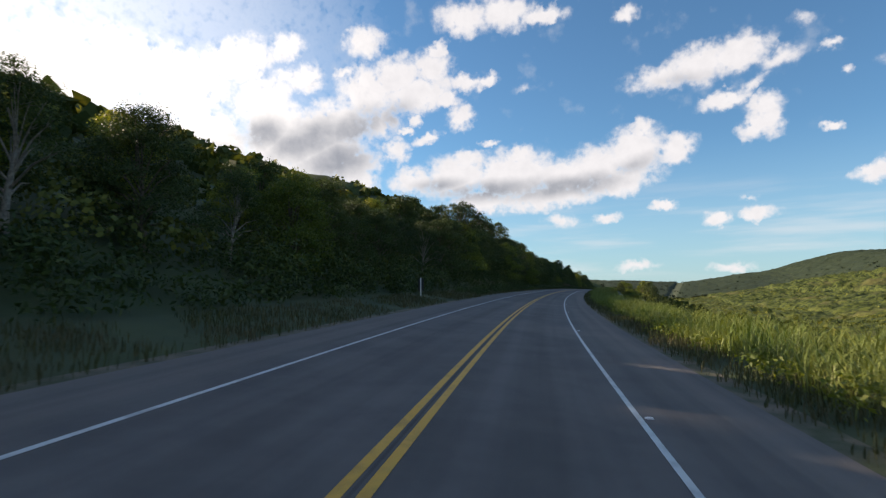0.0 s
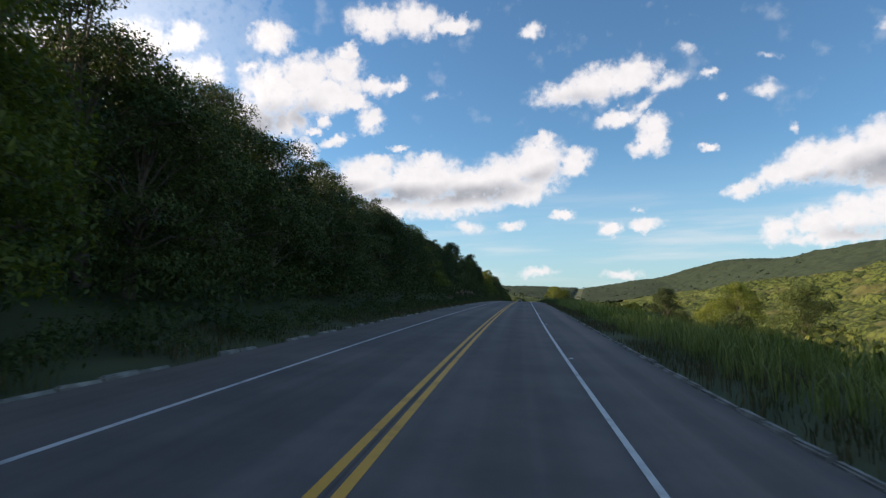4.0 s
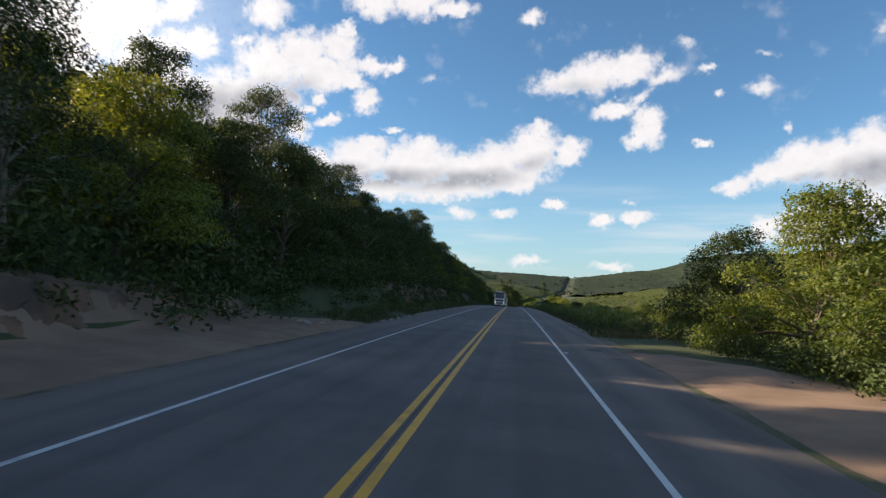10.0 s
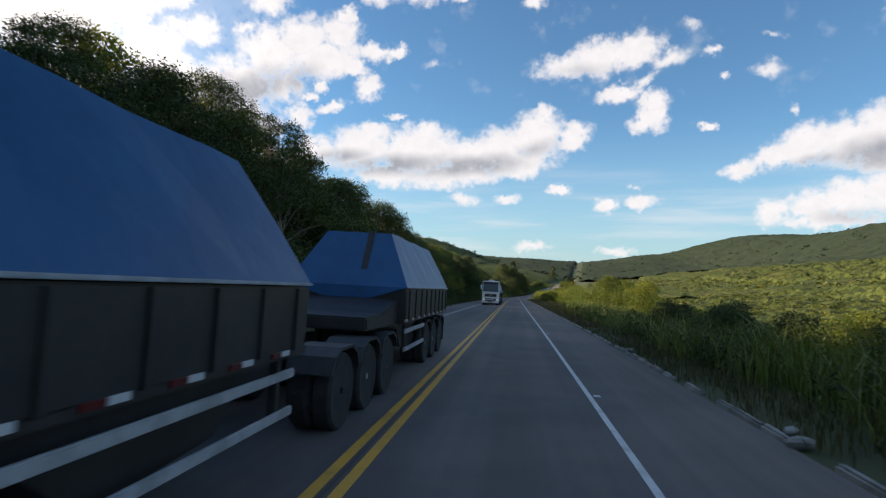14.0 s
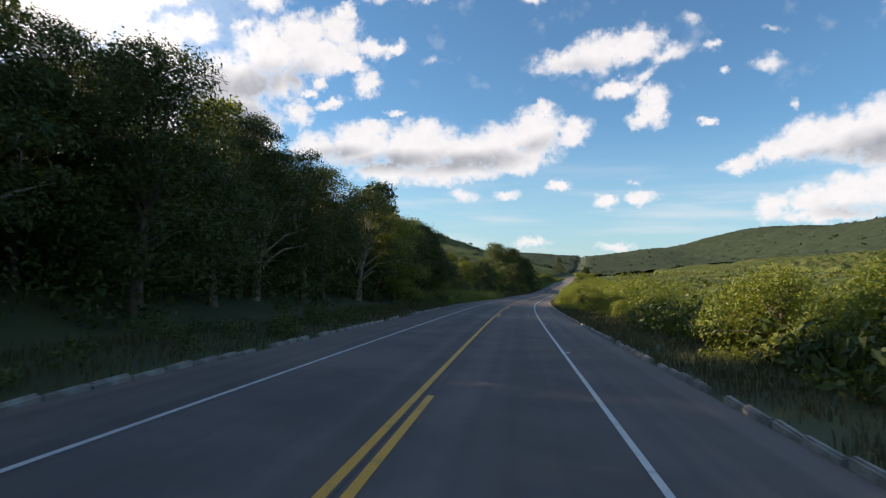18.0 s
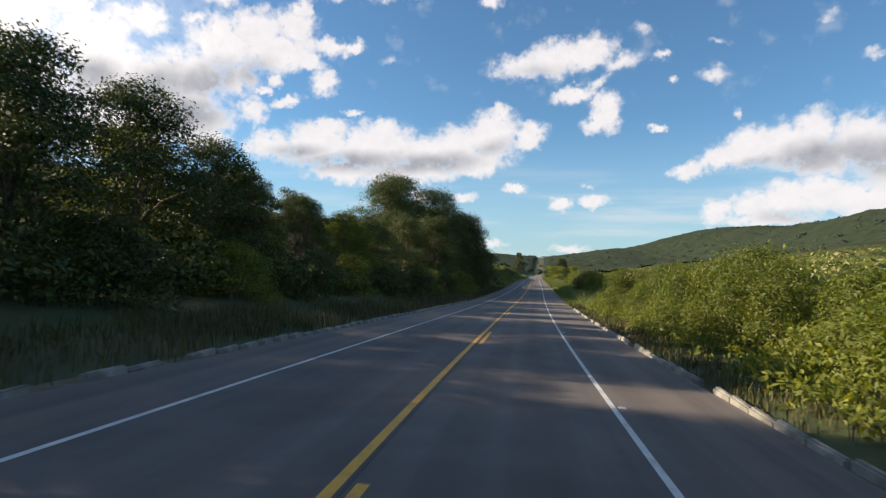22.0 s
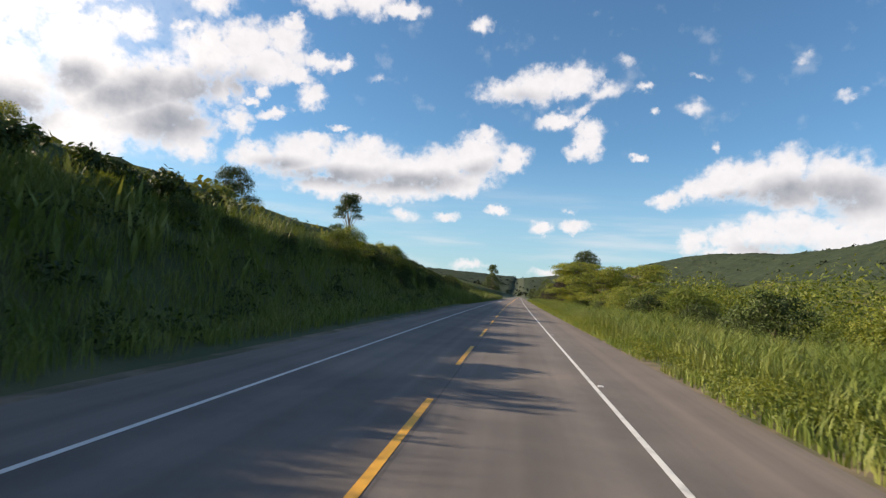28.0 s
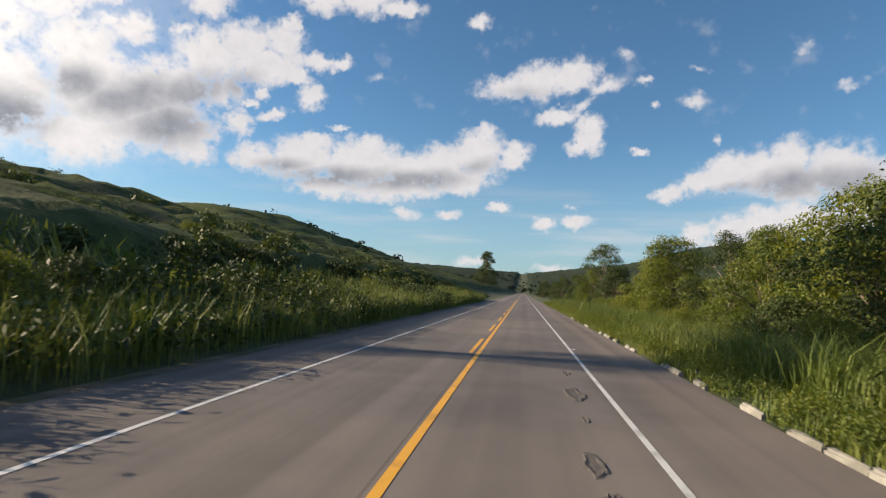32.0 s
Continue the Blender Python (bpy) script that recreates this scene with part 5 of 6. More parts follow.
WHITE_MARK = material("white_reflector", (0.6, 0.6, 0.6), 0.3)


def prism(profile, x0, x1, bevel=0.0):
    """A side profile of (y, z) pairs drawn out from x0 to x1."""
    bm = bmesh.new()
    a = [bm.verts.new((x0, y, z)) for y, z in profile]
    b = [bm.verts.new((x1, y, z)) for y, z in profile]
    bm.faces.new(a)
    bm.faces.new(list(reversed(b)))
    for i in range(len(a)):
        j = (i + 1) % len(a)
        bm.faces.new((a[j], a[i], b[i], b[j]))
    bmesh.ops.recalc_face_normals(bm, faces=bm.faces)
    if bevel:
        bmesh.ops.bevel(bm, geom=list(bm.edges), offset=bevel, segments=2, affect="EDGES")
    return bm


def lathe(profile, sides=28):
    """Rings of (radius, x) turned round the x axis."""
    bm = bmesh.new()
    rings = [[bm.verts.new((x, r * math.cos(2 * math.pi * i / sides), r * math.sin(2 * math.pi * i / sides))) for i in range(sides)] for r, x in profile]
    for a, b in zip(rings, rings[1:]):
        for i in range(sides):
            j = (i + 1) % sides
            bm.faces.new((a[i], a[j], b[j], b[i]))
    bm.faces.new(rings[0])
    bm.faces.new(list(reversed(rings[-1])))
    bmesh.ops.recalc_face_normals(bm, faces=bm.faces)
    return bm


def mesh_of(name, bm, mat, smooth_=False):
    me = bpy.data.meshes.new(name)
    bm.to_mesh(me)
    bm.free()
    me.materials.append(mat)
    if smooth_:
        for poly in me.polygons:
            poly.use_smooth = True
    return me


TYRE = mesh_of("tyre", lathe([(0.30, -0.13), (0.48, -0.15), (0.515, -0.11), (0.515, 0.11), (0.48, 0.15), (0.30, 0.13)]), RUBBER)
RIM = mesh_of("rim", lathe([(0.31, -0.12), (0.31, 0.125), (0.285, 0.13), (0.26, 0.07), (0.15, 0.045), (0.13, 0.12), (0.05, 0.13)], 24), RIM_WHITE)
TYRE_TWIN = mesh_of("tyre", lathe([(0.30, -0.42), (0.48, -0.44), (0.515, -0.40), (0.515, -0.20), (0.47, -0.16), (0.47, -0.12), (0.515, -0.08), (0.515, 0.11), (0.48, 0.15), (0.30, 0.13)]), RUBBER)


def wheel(parent, x, y, twin=True):
    side = 1 if x > 0 else -1
    w = new("wheel", TYRE_TWIN if twin else TYRE)
    w.parent = parent
    w.matrix_basis = Matrix.LocRotScale(Vector((x, y, 0.515)), Euler((0, 0, 0 if side > 0 else math.pi)), None)
    r = new("rim", RIM)
    r.parent = w
    return w


def road_pose(s, length):
    """Pose of a vehicle that stands in the oncoming lane with its front at s."""
    a, b = Vector(on_road(s, -1.78)), Vector(on_road(s + length, -1.78))
    y = (a - b).normalized()
    x = Vector(on_road(s, -2.78)) - a
    x = (x - y * x.dot(y)).normalized()
    z = x.cross(y)
    m = Matrix((x, y, z)).transposed().to_4x4()
    m.translation = a
    return m


def lorry(s):
    root = tagged(new("lorry"), "white cab lorry in the oncoming lane with its headlamps on", "lorry", "lorries on the road")
    cab = part("cab", prism([(-2.35, 0.95), (-2.35, 3.3), (-1.9, 3.55), (-0.42, 3.5), (-0.2, 3.1), (-0.04, 2.05), (0.0, 1.2), (-0.02, 0.42), (-0.75, 0.38), (-0.8, 0.95), (-0.98, 1.2), (-1.4, 1.3), (-1.82, 1.2), (-2.0, 0.95)], -1.22, 1.22, 0.05), CAB_WHITE, root)
    part("roof_hatch", box_bm(-0.45, -1.5, 3.5, 0.45, -0.8, 3.7, 0.06), CAB_WHITE, root)
    part("sun_visor", prism([(-0.36, 3.42), (-0.02, 3.32), (-0.06, 3.14), (-0.3, 3.2)], -1.14, 1.14, 0.02), BLACK_TRIM, root, "black sun visor")
    part("windscreen", prism([(-0.19, 3.13), (-0.165, 3.13), (-0.015, 2.08), (-0.05, 2.06)], -1.08, 1.08, 0.008), DARK_GLASS, root, "dark reflecting windscreen")
    part("windscreen_base", prism([(-0.05, 2.1), (-0.01, 2.1), (0.018, 1.98), (-0.04, 1.98)], -1.15, 1.15, 0.01), BLACK_TRIM, root)
    grille = part("grille", box_bm(-0.86, -0.03, 1.22, 0.86, 0.03, 1.62, 0.02), BLACK_TRIM, root, "black radiator grille")
    for i in range(4):
        part("slat", box_bm(-0.82, 0.025, 1.26 + i * 0.095, 0.82, 0.045, 1.29 + i * 0.095, 0.006), STEEL_DARK, grille)
    part("badge", box_bm(-0.11, 0.03, 1.36, 0.11, 0.055, 1.5, 0.015), CHROME, grille, "plain metal badge")
    part("bumper", prism([(-0.7, 0.34), (-0.7, 0.62), (-0.02, 1.08), (0.045, 1.06), (0.07, 0.6), (0.03, 0.33)], -1.23, 1.23, 0.04), CAB_WHITE, root)
    low = part("lower_grille", box_bm(-0.78, 0.03, 0.56, 0.78, 0.09, 0.98, 0.03), BLACK_TRIM, root)
    part("cross_bar", box_bm(-0.66, 0.085, 0.74, 0.66, 0.105, 0.84, 0.01), CAB_WHITE, low)
    part("number_plate", box_bm(-0.26, 0.075, 0.42, 0.26, 0.092, 0.54, 0.004), RED_MARK, root, "dark red plate with no writing")
    for sx in (-1, 1):
        lamp = part("headlamp", box_bm(min(sx * 0.86, sx * 1.16), -0.01, 0.76, max(sx * 0.86, sx * 1.16), 0.085, 1.06, 0.03), LAMP_GLASS, root, "lit clear headlamp")
        b = part("bulb", box_bm(min(sx * 0.95, sx * 1.07), 0.08, 0.8, max(sx * 0.95, sx * 1.07), 0.092, 0.9, 0.004), GLOW, lamp)
        part("fog_lamp", box_bm(min(sx * 0.84, sx * 1.1), 0.03, 0.56, max(sx * 0.84, sx * 1.1), 0.09, 0.68, 0.02), LAMP_GLASS, root)
        part("side_window", box_bm(min(sx * 1.2, sx * 1.228), -1.35, 2.1, max(sx * 1.2, sx * 1.228), -0.4, 2.95, 0.02), DARK_GLASS, root)
        door = part("door_seam", box_bm(min(sx * 1.2, sx * 1.224), -1.5, 1.25, max(sx * 1.2, sx * 1.224), -1.47, 3.1, 0.004), BLACK_TRIM, root)
        part("door_handle", box_bm(min(sx * 1.2, sx * 1.25), -1.4, 1.78, max(sx * 1.2, sx * 1.25), -1.2, 1.83, 0.01), BLACK_TRIM, root)
        part("mirror", box_bm(min(sx * 1.3, sx * 1.5), -0.2, 2.25, max(sx * 1.3, sx * 1.5), -0.05, 2.95, 0.04), CAB_WHITE, root)
        part("mirror_arm", box_bm(min(sx * 1.18, sx * 1.4), -0.16, 2.9, max(sx * 1.18, sx * 1.4), -0.1, 2.97, 0.015), BLACK_TRIM, root)
        part("step", box_bm(min(sx * 0.95, sx * 1.22), -0.72, 0.5, max(sx * 0.95, sx * 1.22), -0.45, 0.9, 0.02), BLACK_TRIM, root)
        part("fuel_tank", box_bm(min(sx * 0.6, sx * 1.18), -4.0, 0.5, max(sx * 0.6, sx * 1.18), -2.6, 1.05, 0.12), STEEL_DARK, root)
        part("side_fairing", box_bm(min(sx * 1.16, sx * 1.22), -2.42, 1.2, max(sx * 1.16, sx * 1.22), -2.25, 3.35, 0.02), CAB_WHITE, root)
        part("mudguard", prism([(-4.05, 1.0), (-4.2, 1.14), (-6.55, 1.14), (-6.75, 0.95), (-6.7, 0.93), (-6.5, 1.1), (-4.25, 1.1), (-4.1, 0.98)], min(sx * 0.62, sx * 1.24), max(sx * 0.62, sx * 1.24)), BLACK_TRIM, root)
        wheel(root, sx * 1.06, -1.4, False)
        wheel(root, sx * 1.06, -4.75)
        wheel(root, sx * 1.06, -6.1)
    part("chassis", box_bm(-0.45, -6.9, 0.72, 0.45, -0.5, 1.0, 0.03), STEEL_DARK, root)
    part("coupling_plate", box_bm(-0.5, -5.9, 1.0, 0.5, -4.9, 1.14, 0.03), BLACK_TRIM, root)
    root.matrix_world = road_pose(s, 24.0)
    return root


def tarp_bm(y0, y1, z0, z1, w0, w1, run):
    """A tarpaulin over a hopper: four sloping sides, a flat ridge, a few sags along them."""
    bm = bmesh.new()
    n = 10
    rows = []
    for k, (w, yy0, yy1, z) in enumerate(((w0, y0, y1, z0), ((w0 + w1) / 2, (y0 + y0 + run) / 2, (y1 + y1 - run) / 2, (z0 + z1) / 2), (w1, y0 + run, y1 - run, z1))):
        ring = []
        for sx in (-1, 1):
            ys = [yy0 + (yy1 - yy0) * i / n for i in range(n + 1)]
            if sx > 0:
                ys.reverse()
            for i, y in enumerate(ys):
                sag = 0.018 * math.sin(i * 2.1 + k) * (k == 1)
                ring.append(bm.verts.new((sx * (w + sag), y, z + 0.012 * math.sin(i * 1.7) * (k == 2))))
        rows.append(ring)
    for a, b in zip(rows, rows[1:]):
        for i in range(len(a)):
            j = (i + 1) % len(a)
            bm.faces.new((a[i], a[j], b[j], b[i]))
    top = rows[-1]
    for i in range(n):
        bm.faces.new((top[i], top[i + 1], top[2 * n - i], top[2 * n + 1 - i]))
    bm.faces.new(list(reversed(rows[0])))
    bmesh.ops.recalc_face_normals(bm, faces=bm.faces)
    return bm


def trailer(s, back, wheels, first):
    """back: how far its hopper begins behind the lorry's front."""
    y0, y1 = -back - 6.7, -back
    label = "dark steel hopper trailer under a tight blue tarpaulin"
    root = tagged(new("trailer"), label, "trailer", "trailers behind the lorries")
    body = part("hopper", prism([(y1, 1.91), (y1 - 0.05, 1.25), (y0 + 0.05, 1.25), (y0, 1.91)], -1.27, 1.27, 0.02), STEEL_DARK, root)
    part("hopper_floor", prism([(y1 - 0.4, 1.3), (y1 - 1.2, 0.6), (y1 - 2.6, 0.5), (y1 - 3.2, 0.95), (y0 + 3.2, 0.95), (y0 + 2.6, 0.5), (y0 + 1.2, 0.6), (y0 + 0.4, 1.3)], -0.95, 0.95), STEEL_DARK, root)
    part("tarpaulin", tarp_bm(y0, y1, 1.93, 3.1, 1.285, 0.72, 0.72), TARP, root, "blue tarpaulin")
    # triangular flap over the front wall
    bm = bmesh.new()
    vs = [bm.verts.new(p) for p in ((-1.27, y1 + 0.02, 1.93), (1.27, y1 + 0.02, 1.93), (0.3, y1 + 0.03, 1.62), (-0.3, y1 + 0.03, 1.62), (-1.27, y1, 1.93), (1.27, y1, 1.93), (0.3, y1, 1.62), (-0.3, y1, 1.62))]
    bm.faces.new(vs[:4]), bm.faces.new(list(reversed(vs[4:])))
    for i in range(4):
        j = (i + 1) % 4
        bm.faces.new((vs[j], vs[i], vs[i + 4], vs[j + 4]))
    bmesh.ops.recalc_face_normals(bm, faces=bm.faces)
    part("front_flap", bm, TARP, root)
    part("front_strap", prism([(y1 + 0.03, 1.85), (y1 - 0.70, 3.13), (y1 - 0.74, 3.12), (y1 - 0.01, 1.85)], -0.36, -0.22), BLACK_TRIM, root)
    for sx in (-1, 1):
        part("cord", box_bm(min(sx * 1.28, sx * 1.3), y0, 1.92, max(sx * 1.28, sx * 1.3), y1, 1.95, 0.006), CORD, root, "pale cord along the tarpaulin's hem")
        for i in range(9):
            y = y0 + 0.35 + i * 0.75
            part("rib", box_bm(min(sx * 1.26, sx * 1.3), y - 0.035, 1.27, max(sx * 1.26, sx * 1.3), y + 0.035, 1.89, 0.008), STEEL_DARK, root)
            for a, mark in ((0.12, WHITE_MARK), (0.32, RED_MARK)):
                part("reflector", box_bm(min(sx * 1.265, sx * 1.285), y + a, 1.235, max(sx * 1.265, sx * 1.285), y + a + 0.18, 1.285, 0.003), mark, root)
        part("sill", box_bm(min(sx * 1.18, sx * 1.27), y0, 1.2, max(sx * 1.18, sx * 1.27), y1, 1.3, 0.015), STEEL_DARK, root)
        top_y = y1 - 0.3
        for z in (0.60, 0.98):
            part("side_guard_rail", box_bm(min(sx * 1.2, sx * 1.24), (y0 + 0.2) if first else (y0 + 4.0), z, max(sx * 1.2, sx * 1.24), top_y, z + 0.09, 0.01), RAIL, root, "grey metal side guard rail")
        for y in (top_y - 0.2, (y0 + 0.5) if first else (y0 + 4.3)):
            part("guard_post", box_bm(min(sx * 1.12, sx * 1.2), y - 0.04, 0.58, max(sx * 1.12, sx * 1.2), y + 0.04, 1.25, 0.01), STEEL_DARK, root)
        for y in wheels:
            wheel(root, sx * 1.06, y)
            part("mudguard", prism([(y + 0.62, 0.8), (y + 0.5, 1.02), (y + 0.25, 1.12), (y - 0.25, 1.12), (y - 0.5, 1.02), (y - 0.62, 0.8), (y - 0.58, 0.8), (y - 0.46, 0.99), (y - 0.23, 1.08), (y + 0.23, 1.08), (y + 0.46, 0.99), (y + 0.58, 0.8)], min(sx * 0.62, sx * 1.25), max(sx * 0.62, sx * 1.25)), BLACK_TRIM, root)
    part("gooseneck", prism([(y1 - 0.3, 1.75), (y1 + 1.2, 1.45), (y1 + 2.3, 1.42), (y1 + 2.3, 1.2), (y1 + 0.6, 1.18), (y1 - 0.3, 1.05)], -1.1, 1.1, 0.03), STEEL_DARK, root)
    part("number_strip", box_bm(1.1, y1 + 0.5, 1.36, 1.112, y1 + 0.75, 1.5, 0.003), WHITE_MARK, root)
    for sx in (-0.45, 0.45):
        part("chassis_beam", box_bm(sx - 0.07, min(wheels) - 0.7, 0.72, sx + 0.07, y1 + 0.2, 0.98, 0.02), STEEL_DARK, root)
    if not first:
        part("rear_bumper", box_bm(-1.2, y0 - 0.2, 0.5, 1.2, y0 - 0.1, 0.62, 0.01), STEEL_DARK, root)
        for sx in (-1, 1):
            part("tail_lamp", box_bm(min(sx * 0.8, sx * 1.15), y0 - 0.12, 0.8, max(sx * 0.8, sx * 1.15), y0 - 0.04, 0.95, 0.015), RED_MARK, root)
            part("mud_flap", box_bm(min(sx * 0.68, sx * 1.2), y0 - 0.06, 0.3, max(sx * 0.68, sx * 1.2), y0 - 0.04, 0.95, 0.005), RUBBER, root)
    root.matrix_world = road_pose(s, 24.0)
    return root


GLOW = bpy.data.materials.new("headlamp_bulb")
GLOW.use_nodes = True
GLOW.node_tree.nodes["Principled BSDF"].inputs["Emission Color"].default_value = (1.0, 0.95, 0.85, 1)
GLOW.node_tree.nodes["Principled BSDF"].inputs["Emission Strength"].default_value = 3.0

for front in (483.3, 570.4):
    lorry(front)
    trailer(front, 5.6, (-13.9, -15.2, -16.5), True)
    trailer(front, 17.6, (-20.9, -22.2, -23.5), False)


# ---- roadside: lay-bys, banks, kerbs and small things ----
def patch(name, s0, s1, d0, d1, mat, label, up=0.05, seed=0, step=0.7):
    """A ragged-edged skin of soil that lies on the ground."""
    rs = np.arange(s0, s1 + 0.01, step)
    t = np.linspace(0, 1, max(4, int(abs(d1 - d0) / 0.6) + 1))
    s, k = np.meshgrid(rs, t, indexing="ij")
    ends = np.sqrt(np.clip(np.minimum(s - s0, s1 - s) / (0.25 * (s1 - s0)), 0.0, 1))
    mid = d0 + (d1 - d0) * (0.5 if abs(d0) > 6.5 else 0.0)
    d = mid + (d0 + (d1 - d0) * k - mid) * (0.15 + 0.85 * ends) * (1 + 0.10 * waves(s, s * 0, 2.3, seed))
    edge = np.minimum(np.minimum(k, 1 - k) * 5, 1)
    v = place(s, d, up * edge - 0.03 + 0.05 * waves(s, d, 1.1, seed) * edge)
    n, c = s.shape
    i = (np.arange(n - 1)[:, None] * c + np.arange(c - 1)[None, :]).ravel()
    me = quick_mesh(name, v.reshape(-1, 3), np.stack([i, i + 1, i + c + 1, i + c], -1) if d1 > d0 else np.stack([i, i + c, i + c + 1, i + 1], -1), mat, smooth=True)
    return tagged(mesh_part(name, me, None), label, "soil", kind="structure")


patch("layby", 343, 377, -5.62, -11.5, SAND, "sandy lay-by scraped bare beside the road", seed=1, up=0.12)
patch("layby", 340, 372, 5.62, 11.5, SAND, "sandy lay-by scraped bare beside the road", seed=2, up=0.12)
patch("bare_soil", 458, 469, 5.8, 10.5, SAND, "pale bare soil washed out beside the road", seed=3, up=0.12)
patch("bare_soil", 240, 256, 5.8, 9.5, SAND, "pale bare soil washed out beside the road", seed=4, up=0.12)
patch("bare_soil", 955, 966, 5.8, 8.0, SAND, "pale bare soil beside the road", seed=5, up=0.1)


def bank_face(s0, s1, seed, label):
    """Raw cut face with clods and gullies."""
    rs = np.arange(s0, s1 + 0.01, 0.45)
    t = np.linspace(0, 1, 14)
    s, k = np.meshgrid(rs, t, indexing="ij")
    ends = smooth(np.minimum(s - s0, s1 - s), 0, 6)
    vl = EDGE + verge_left(s)
    d = -(vl - 0.3 + 2.0 * k + (0.34 * waves(s, k * 3, 1.3, seed) + 0.2 * waves(s, k * 5, 0.45, seed + 3)) * ends)
    up = ends * (0.10 + 0.30 * np.abs(waves(s, k * 6, 0.7, seed + 1)) + 0.25 * waves(s, k * 0, 2.7, seed)) * np.sin(np.pi * np.clip(k, 0.02, 0.98)) - 0.06
    v = place(s, d, up)
    n, c = s.shape
    i = (np.arange(n - 1)[:, None] * c + np.arange(c - 1)[None, :]).ravel()
    me = quick_mesh("earth_bank", v.reshape(-1, 3), np.stack([i, i + c, i + c + 1, i + 1], -1), EARTH, smooth=True)
    return tagged(mesh_part("earth_bank", me, None), label, "earth bank", kind="structure")


BANK = "raw reddish earth bank cut into the foot of the slope"
for i, (a, b) in enumerate(((80, 130), (228, 298), (398, 450), (452, 500), (336, 372), (893, 925))):
    bank_face(a, b, i * 1.3, BANK)


# bare dirt between the pavement and the grass
for s0, s1, d0, d1 in ((690, 800, -6.4, -5.58), (850, 1230, -6.6, -5.58), (824, 1120, 5.58, 6.2), (0, 75, 5.58, 6.3), (0, 62, -6.2, -5.58), (452, 476, 5.58, 6.3), (336, 380, 5.58, 6.4), (338, 382, -6.4, -5.58), (236, 260, 5.58, 6.3), (260, 336, 5.58, 6.15)):
    me = sheet("dirt_edge", spaced((s0, s1, 1.0)), np.linspace(d0, d1, 4), DIRT, on_road, -0.012)
    tagged(mesh_part("dirt_edge", me, None), "narrow strip of bare dirt along the paved edge", "soil", kind="structure")


# kerbs of separate stones
def kerb_stone(seed):
    g = random.Random(seed)
    bm = box_bm(-0.07, -0.48, -0.15, 0.07, 0.48, 0.15)
    bmesh.ops.bevel(bm, geom=[e for e in bm.edges if all(v.co.z > 0 for v in e.verts)], offset=0.035, segments=2, affect="EDGES")
    for v in bm.verts:
        v.co += Vector((g.uniform(-1, 1), g.uniform(-1, 1), g.uniform(-1, 1))) * 0.012
    return mesh_of("kerb_stone", bm, CONCRETE)


STONES = [kerb_stone(i) for i in range(4)]
kr = random.Random(8)


def kerb(s0, s1, d, keep, label, rise=0.10):
    me = sheet("kerb", spaced((s0, s1, 2.0)), np.array([d - 0.2, d + 0.2]), SOIL, on_road, -0.03)
    root = tagged(mesh_part("kerb", me, None), label, "kerb", kind="structure")
    s = s0
    while s < s1:
        if kr.random() < keep:
            ob = new("kerb_stone", STONES[kr.randrange(4)])
            ob.parent = root
            ob.matrix_world = Matrix.Translation(Vector(on_road(s, d + kr.uniform(-0.03, 0.03), rise - 0.15 + kr.uniform(-0.03, 0.02)))) @ pose(0, 0, 0, kr.uniform(-1.5, 1.5), kr.uniform(-4, 4), heading(s) + kr.uniform(-1.5, 1.5))
        s += 1.0
    return root


OLD_KERB = "broken row of weathered concrete kerb stones"
NEW_KERB = "whitewashed concrete kerb along the paved shoulder"
for a, b, keep, rise in ((60, 230, 0.7, 0.06), (230, 340, 0.7, 0.08), (380, 560, 0.72, 0.07), (560, 700, 0.75, 0.10), (768, 832, 0.9, 0.12)):
    kerb(a, b, -EDGE - 0.12, keep, OLD_KERB, rise)
for a, b, keep, rise in ((75, 230, 0.9, 0.06), (262, 322, 0.3, 0.03), (382, 455, 0.75, 0.09), (455, 472, 0.5, 0.05), (472, 570, 0.85, 0.08), (570, 824, 0.93, 0.12), (1122, 1170, 0.5, 0.10)):
    kerb(a, b, EDGE + 0.12, keep, NEW_KERB if a == 570 else OLD_KERB, rise)

# raised pavement markers beside the edge line
bm = bmesh.new()
box_bm(-0.07, -0.05, 0.0, 0.07, 0.05, 0.022, 0.0, bm)
for v in bm.verts:
    if v.co.z > 0.01:
        v.co.x *= 0.75
        v.co.y *= 0.55
STUD = mesh_of("road_stud", bm, WHITE_MARK)
for i in range(70):
    s = 9.2 + i * 16.4
    ob = tagged(new("road_stud", STUD), "small white raised marker beside the edge line", "road stud", "road studs")
    ob.matrix_world = Matrix.Translation(Vector(on_road(s, LANE_R + 0.16, 0.0))) @ pose(0, 0, 0, 0, 0, heading(s))

# white marker post with a dark board
post = tagged(new("marker_post"), "slim white roadside marker post with a dark board", "marker post")
part("post", box_bm(-0.05, -0.03, -0.3, 0.05, 0.03, 1.55, 0.012), PAINT_WHITE, post)
part("board", box_bm(-0.24, 0.035, 0.45, 0.26, 0.055, 1.5, 0.01), BLACK_TRIM, post, "dark board")
post.matrix_world = Matrix.Translation(Vector(place(45.3, -8.8))) @ pose(0, 0, 0, 0, 0, heading(45))

